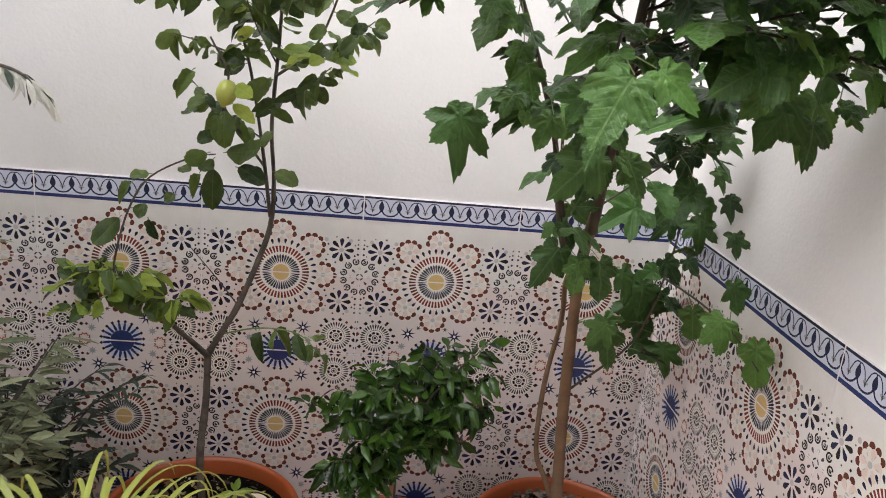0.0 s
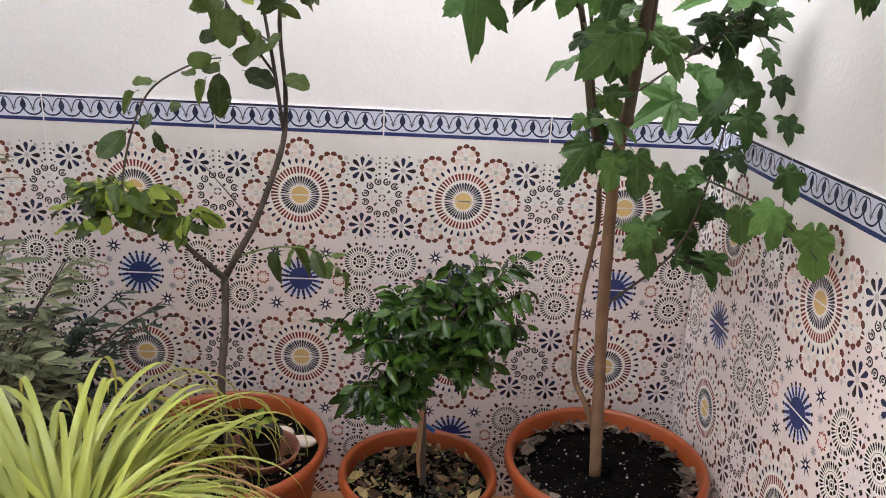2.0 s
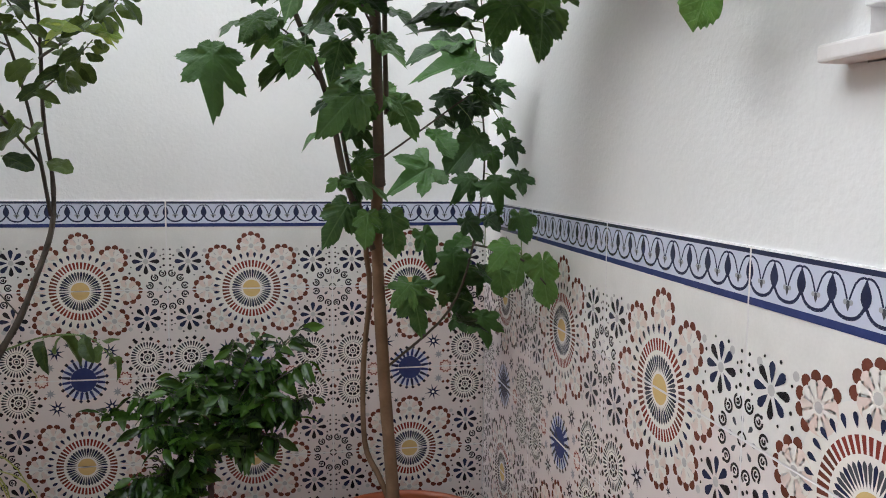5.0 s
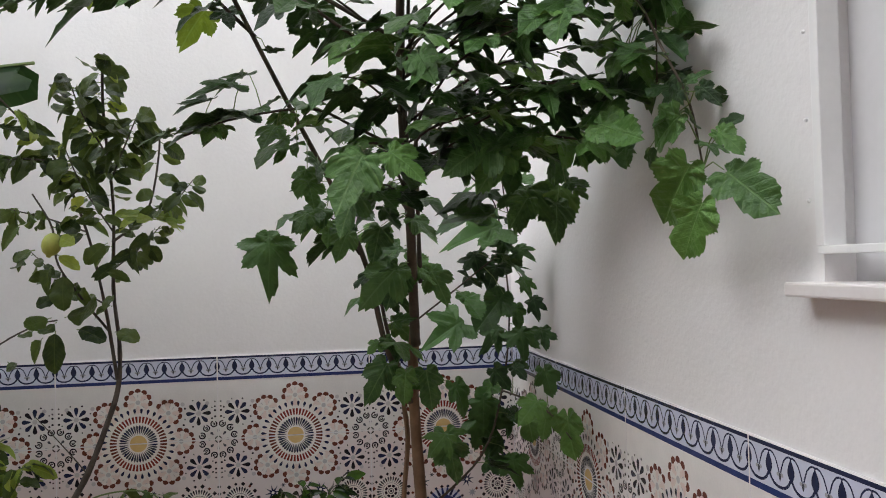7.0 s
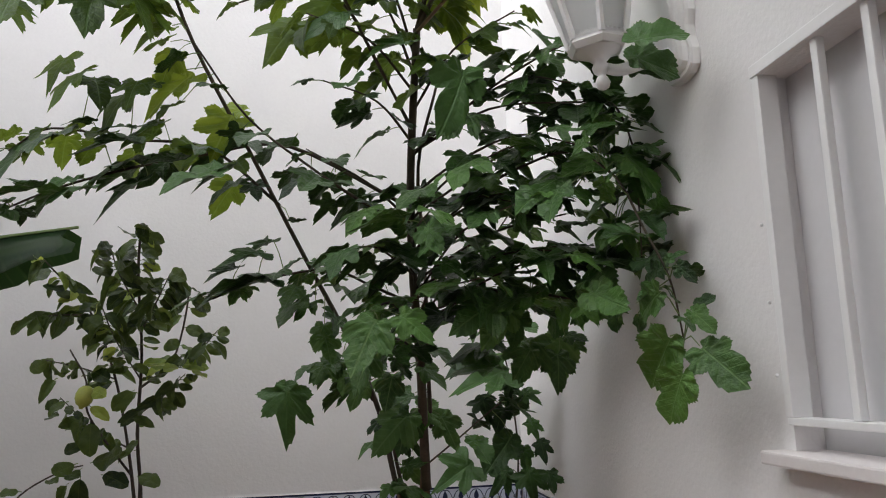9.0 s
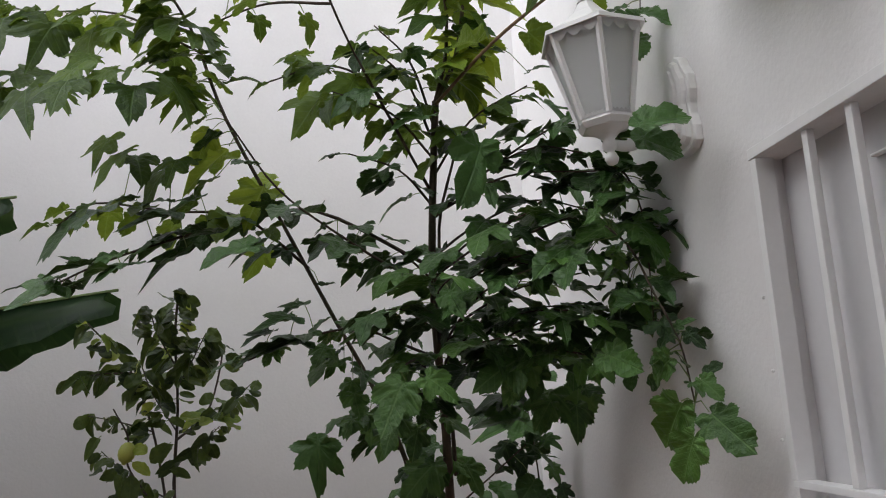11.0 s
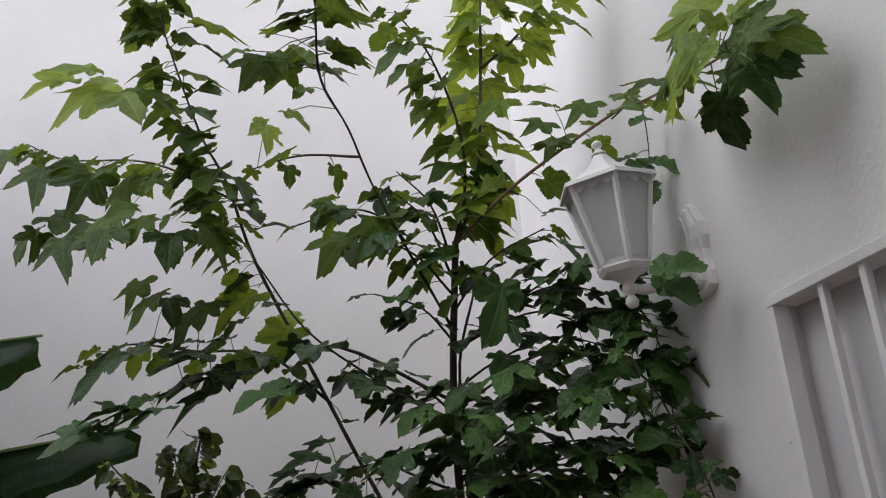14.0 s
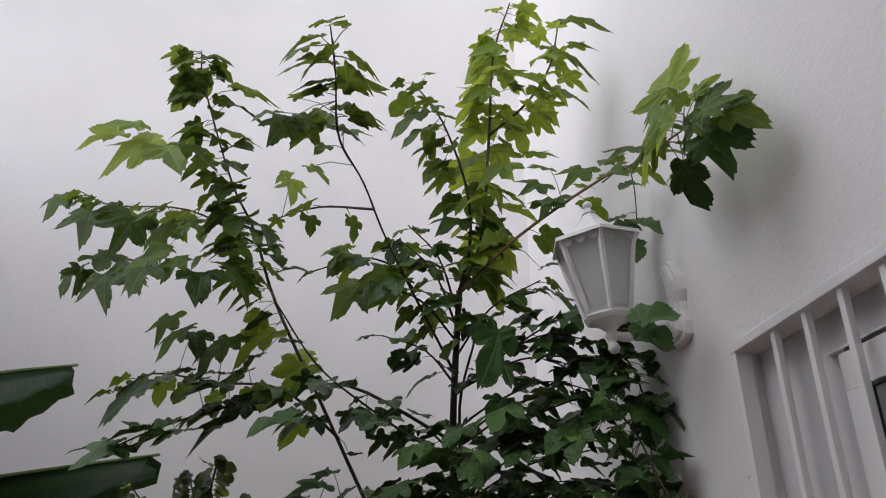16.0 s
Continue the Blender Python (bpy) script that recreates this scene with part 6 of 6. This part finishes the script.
# ---- citrus bush ----
cit = Plant("citrus_bush", (POT_M[0], POT_M[1], soil_m), "small dense citrus bush with glossy dark green leaves", "bush", 61, GREEN_STEM)
cit.wood("trunk", [(-0.758, -0.3, soil_m - 0.02), (-0.763, -0.301, 0.391), (-0.765, -0.299, 0.492), (-0.758, -0.300, 0.615)], 0.0095, 0.007, LEMON_BARK, 10, 0.1)
part("torn_bark", tube([Vector(p) - cit.o for p in ((-0.769, -0.307, 0.27), (-0.774, -0.309, 0.33), (-0.772, -0.308, 0.4), (-0.77, -0.306, 0.47))], 0.005, 0.0085, 7, None, 0.25, cit.rng), SCAR, cit.root, "torn pale brown bark")
tips = [(-0.835, -0.274, 0.736), (-0.939, -0.298, 0.744), (-1.010, -0.313, 0.702), (-0.911, -0.356, 0.678), (-0.778, -0.276, 0.817), (-0.706, -0.247, 0.857), (-0.642, -0.266, 0.871), (-0.605, -0.297, 0.825), (-0.544, -0.277, 0.886), (-0.525, -0.307, 0.814), (-0.627, -0.366, 0.745), (-0.576, -0.340, 0.734), (-0.668, -0.399, 0.686), (-0.728, -0.379, 0.758), (-0.857, -0.200, 0.756), (-0.685, -0.179, 0.795), (-0.871, -0.349, 0.575), (-0.932, -0.346, 0.555), (-0.902, -0.367, 0.494), (-0.788, -0.367, 0.788), (-0.849, -0.345, 0.758), (-0.625, -0.219, 0.774), (-0.810, -0.377, 0.656), (-0.709, -0.378, 0.645), (-0.648, -0.329, 0.654), (-0.909, -0.297, 0.656), (-0.769, -0.396, 0.716), (-0.586, -0.301, 0.694), (-0.842, -0.380, 0.525), (-0.6, -0.34, 0.63), (-0.55, -0.32, 0.67), (-0.65, -0.38, 0.61), (-0.86, -0.37, 0.63), (-0.8, -0.39, 0.61), (-0.72, -0.4, 0.63), (-0.92, -0.36, 0.5), (-0.86, -0.38, 0.475), (-0.96, -0.35, 0.53), (-0.82, -0.36, 0.49), (-0.52, -0.3, 0.72)]
for k, q in enumerate(tips):
    low = q[2] < 0.59
    b = cit.wood("branch", [(-0.752, -0.3, 0.52 if low else 0.58 + 0.02 * (k % 3)), ((-0.752 + q[0]) / 2, (-0.3 + q[1]) / 2, (0.66 + q[2]) / 2 if not low else 0.55), q], 0.0045, 0.0012, LEMON_BARK, 5, 0.05, 4)
    cit.dress(b, 28, 0.054, CIT, 0.005, 0.42, 75, 0.4 if k % 2 else -0.25, 1.2, 0.95, up=(0, -0.6, 0.7), jitter=0.6)
cit.finish()
tie = part("blue_tie", box(bmesh.new(), 0.0, 0.034, 0.012, 0.016, -0.006, 0.006, 0.0015), BLUE_TAPE, cit.root, "blue plastic tie")
tie.matrix_local = pose(0.012, 0, 0.175, 0, 38, 0)

# ---- seedling pot and stones in the lemon's pot ----
SDX, SDY = -1.18, -0.315
seed_dish = thing("small_dish", (SDX, SDY, soil_w), "small terracotta coloured dish half sunk in the soil", "saucer")
part("body", lathe([(0, 0.004), (0.075, 0.004), (0.088, 0.022), (0.092, 0.03), (0.096, 0.032), (0.097, 0.027), (0.09, 0.012), (0.08, -0.02), (0, -0.02)], 48), SAUCER, seed_dish, smooth=True)
seed_pot = thing("seedling_pot", (SDX, SDY, soil_w + 0.005), "small black nursery pot with a seedling", "plant pot")
part("body", lathe([(0, 0), (0.042, 0), (0.052, 0.06), (0.055, 0.062), (0.055, 0.067), (0.051, 0.067), (0.047, 0.05), (0, 0.05)], 40), BLACK_PLASTIC, seed_pot, smooth=True)
part("soil", lathe([(0, 0.066), (0.02, 0.064), (0.046, 0.056)], 30), SOIL, seed_pot, "black damp soil", True)
sd = Plant("seedling", (SDX - 0.005, SDY, soil_w + 0.065), "tiny seedling with pale green leaves", "seedling", 71, GREEN_STEM)
part("stem", tube([Vector((0, 0, -0.004)), Vector((0.002, 0, 0.02)), Vector((0, 0, 0.045))], 0.0022, 0.0015, 6), GREEN_STEM, sd.root)
for a, dz, s in ((0.15, 0.15, 0.046), (3.3, -0.1, 0.048), (4.7, -0.8, 0.04), (1.5, 0.7, 0.04), (5.6, 0.3, 0.03), (2.2, 0.6, 0.03)):
    sd.leaf(Vector((0, 0, 0.042)), (math.cos(a), math.sin(a), dz), s, SEED, (0, -0.5, 0.8), 0.004, 0.2)
sd.finish()
for x, y, s, rz in ((-1.143, -0.205, 0.03, 150), (-1.079, -0.255, 0.034, 160)):
    bm = bmesh.new()
    bmesh.ops.create_icosphere(bm, subdivisions=3, radius=1)
    for v in bm.verts:
        v.co *= 1 + 0.15 * noise.noise(v.co * 1.3 + Vector((x * 9, y, 0)))
    bmesh.ops.transform(bm, verts=bm.verts[:], matrix=Matrix.Diagonal((s, s * 0.7, s * 0.45, 1)))
    st = new("stone", mesh_of("stone", bm, PEBBLE, True))
    st.matrix_world = pose(x, y, soil_w + s * 0.42, 8, 5, rz)
    tagged(st, "pale rounded stone lying on the soil", "stone", "stones in the pot")

# ---- yellow-green arching grass-like plant ----
GX, GY = -1.272, -1.19
grass_pot = thing("tall_pot", (GX, GY, 0), "tall terracotta coloured pot under arching blades", "plant pot")
part("body", lathe([(0, 0), (0.12, 0), (0.125, 0.01), (0.155, 0.605), (0.168, 0.615), (0.17, 0.645), (0.158, 0.655), (0.15, 0.635), (0.145, 0.615), (0, 0.61)], 48), POT, grass_pot, smooth=True)
gr = Plant("spider_plant", (GX, GY, 0.61), "arching yellow-green spider plant with long striped blades", "plant", 81, GREEN_STEM)


def blade_mesh(length, rise, seed):
    rng = random.Random(seed)
    bm = bmesh.new()
    prev, x, z, ang = None, 0.0, 0.0, rise
    n = 18
    bend = rng.uniform(2.5, 3.5) / n
    for i in range(n + 1):
        t = i / n
        w = 0.0058 * (0.5 + 0.5 * min(1, t * 5)) * (1 - t ** 3) + 0.0006
        tw = 0.5 * math.sin(seed + t * 2.5)
        row = [bm.verts.new((x, sy * w * math.cos(tw), z + (0.0025 if sy else 0.0) + sy * w * math.sin(tw))) for sy in (-1, 0, 1)]
        if prev:
            bm.faces.new((prev[0], prev[1], row[1], row[0]))
            bm.faces.new((prev[1], prev[2], row[2], row[1]))
        prev = row
        x, z = x + length / n * math.cos(ang), z + length / n * math.sin(ang)
        ang -= bend * (0.4 + 1.3 * t)
    return mesh_of("blade", bm, BLADE, True)


BLADES = [blade_mesh(L, rise, s) for s, (L, rise) in enumerate(((0.55, 1.2), (0.6, 1.15), (0.66, 1.2), (0.5, 1.0), (0.68, 1.25), (0.58, 1.1), (0.62, 0.9), (0.45, 1.15), (0.65, 1.05), (0.72, 1.2)))]
for k in range(470):
    a = gr.rng.uniform(0, 360)
    m = pose(gr.rng.uniform(-0.035, 0.035), gr.rng.uniform(-0.035, 0.035), gr.rng.uniform(0.0, 0.05), gr.rng.uniform(-10, 10), gr.rng.uniform(-12, 12), a)
    s = gr.rng.uniform(0.75, 1.1) * (0.68 if a < 50 or a > 330 else 0.9 if a < 130 else 0.62 if a > 200 else 1.0)
    share("blade", BLADES[k % 10], gr.root, m @ Matrix.Diagonal((s, 1, s, 1)))
for k in range(16):
    a, q = gr.rng.uniform(0.3, 1.4), gr.rng.uniform(0.26, 0.42)
    e = Vector((math.cos(a) * q, math.sin(a) * q, gr.rng.uniform(-0.2, 0.02)))
    sway = Vector((gr.rng.uniform(-0.1, 0.14), gr.rng.uniform(-0.06, 0.06), 0))
    line = smooth_line([Vector((0, 0, 0.1)), e * 0.5 + Vector((0, 0, 0.2)), e + Vector((0, 0, 0.06)), e * 1.05 + sway * 0.5 + Vector((0, 0, -0.1)), e * 1.08 + sway + Vector((0, 0, gr.rng.uniform(-0.25, -0.14)))], 6)
    part("runner", tube(line, 0.0019, 0.0011, 5), STRAW, gr.root, "dry straw coloured runner")
gr.finish()

# ---- grey narrow-leaved shrub by the lemon, its shadowed part built apart in darker leaves ----
ol = Plant("olive_shrub", (-1.95, -0.42, 0.0), "grey-green shrub with narrow silvery leaves", "shrub", 91, LEMON_BARK)
rng = random.Random(5)
for k in range(100):
    e = Vector((rng.uniform(-2.1, -1.6), rng.uniform(-0.75, -0.34), rng.uniform(0.4, 1.15)))
    if e.x > -1.7 and e.z > 0.9:
        e.z -= 0.25
    b = ol.wood("branch", [(-1.95 + rng.uniform(-0.03, 0.03), -0.42 + rng.uniform(-0.03, 0.03), 0.0), ((-1.95 + e.x) / 2, (-0.42 + e.y) / 2, e.z * 0.65), e], 0.006, 0.0015, LEMON_BARK, 5, 0.05, 4)
    ol.dress(b, 20, 0.095, OLI, 0.004, 0.4, 45, -0.15, 0.9, 0.85, jitter=0.4)
ol.finish()
# the same shrub where it lies in shadow, made as a separate dark plant
od = Plant("shadowed_shrub", (-1.85, -0.15, 0.0), "shadowed part of the narrow-leaved shrub against the tiles, in darker green", "shrub", 92, LEMON_BARK)
for k in range(34):
    e = Vector((rng.uniform(-1.85, -1.43), rng.uniform(-0.3, -0.07), rng.uniform(0.25, 0.76)))
    b = od.wood("branch", [(-1.85 + rng.uniform(-0.03, 0.03), -0.15, 0.0), ((-1.85 + e.x) / 2, (-0.15 + e.y) / 2, e.z * 0.75), e], 0.005, 0.0012, LEMON_BARK, 5, 0.05, 4)
    od.dress(b, 17, 0.07, OLD, 0.003, 0.35, 45, -0.1, 0.9, 0.85, jitter=0.4)
od.finish()
hang = Plant("olive_branch", (-2.3, -0.72, 1.55), "hanging tip of a silvery olive branch", "branch", 93, LEMON_BARK)
b = hang.wood("branch", [(-2.5, -0.75, 1.36), (-2.2, -0.72, 1.5), (-1.75, -0.7, 1.55), (-1.59, -0.7, 1.545), (-1.51, -0.7, 1.53), (-1.475, -0.7, 1.495)], 0.007, 0.0015, LEMON_BARK, 6)
hang.dress(b[10:], 34, 0.055, SIL, 0.004, 0.1, 40, 0.9, 0.8, 0.95, jitter=0.5)
hang.dress(b[10:], 7, 0.05, OLD, 0.004, 0.2, 40, 0.8, 0.8, 0.95, jitter=0.5)
hang.finish()

# ---- banana leaves ----
ban = Plant("banana_plant", (-2.45, -0.55, 0.0), "banana plant with broad dark green leaves", "plant", 94, GREEN_STEM)
ban.wood("stem", [(-2.45, -0.55, 0.0), (-2.44, -0.55, 0.7), (-2.42, -0.55, 1.35)], 0.07, 0.045, GREEN_STEM, 16, 0.03)


def banana_leaf(line, width, tear_seed, turn=0.0):
    """A broad blade folded along its rib, with a ragged end."""
    rng = random.Random(tear_seed)
    pts = smooth_line([Vector(p) - ban.o for p in line], 10)
    bm = bmesh.new()
    prev, n = None, len(pts)
    for i, p in enumerate(pts):
        t = i / (n - 1)
        d = (pts[min(i + 1, n - 1)] - pts[max(i - 1, 0)]).normalized()
        side = (Matrix.Rotation(turn, 3, d) @ Vector((0, 0, 1)).cross(d)).normalized()
        upv = d.cross(side)
        w = width * (min(1, t * 6) ** 0.6) * (1 - max(0, t - 0.8) / 0.2 * 0.55)
        row = []
        for s in (-1, -0.66, -0.33, 0, 0.33, 0.66, 1):
            back = d * (-0.02 * abs(s)) + upv * (-abs(s) * w * 0.85 + 0.006 * math.sin(i * 1.7) * abs(s))
            row.append(bm.verts.new(p + side * s * w * 0.6 + back + d * (rng.uniform(-0.03, 0.015) if i == n - 1 else 0)))
        if prev:
            for a in range(6):
                bm.faces.new((prev[a], prev[a + 1], row[a + 1], row[a]))
        prev = row
    bmesh.ops.solidify(bm, geom=bm.faces[:], thickness=0.0015)
    blade = part("leaf", bm, BANANA, ban.root, "broad drooping banana leaf", True)
    rib = tube(pts, 0.012, 0.004, 6)
    part("midrib", rib, GREEN_STEM, blade)


banana_leaf([(-2.42, -0.55, 1.3), (-2.25, -0.55, 1.85), (-1.95, -0.56, 2.08), (-1.7, -0.565, 2.14), (-1.468, -0.572, 2.168)], 0.17, 1)
banana_leaf([(-2.43, -0.55, 1.35), (-2.2, -0.52, 1.72), (-1.9, -0.51, 1.82), (-1.6, -0.52, 1.873), (-1.22, -0.53, 1.925)], 0.17, 2)

# ---- tiles on the walls and on the floor ----
ROWS = [(4, TILE_TOP), (3, TILE_A), (2, TILE_B), (1, TILE_A), (0, TILE_B)]
for k in range(7):
    for row, me in ROWS:
        share("tile", me, wall_north, pose(-P * (k + 0.5), 0, row * H - CUT))
for k in range(9):
    for row, me in ROWS:
        share("tile", me, wall_east, pose(0, -0.0035 - P * (k + 0.5), row * H - CUT, 0, 0, -90))
T = 0.33
floor_tile = mesh_of("floor_tile", box(bmesh.new(), 0.003, T - 0.003, 0.003, T - 0.003, -0.008, 0, 0.0015), TERRACOTTA_FLOOR)
half_tile = mesh_of("floor_tile", box(bmesh.new(), 0.003, T - 0.003, 0.003, 0.168, -0.008, 0, 0.0015), TERRACOTTA_FLOOR)
for i in range(8):
    share("floor_tile", half_tile, floor, pose(-T * (i + 1), -0.171, 0))
    for j in range(9):
        share("floor_tile", floor_tile, floor, pose(-T * (i + 1), -0.171 - T * (j + 1), 0))
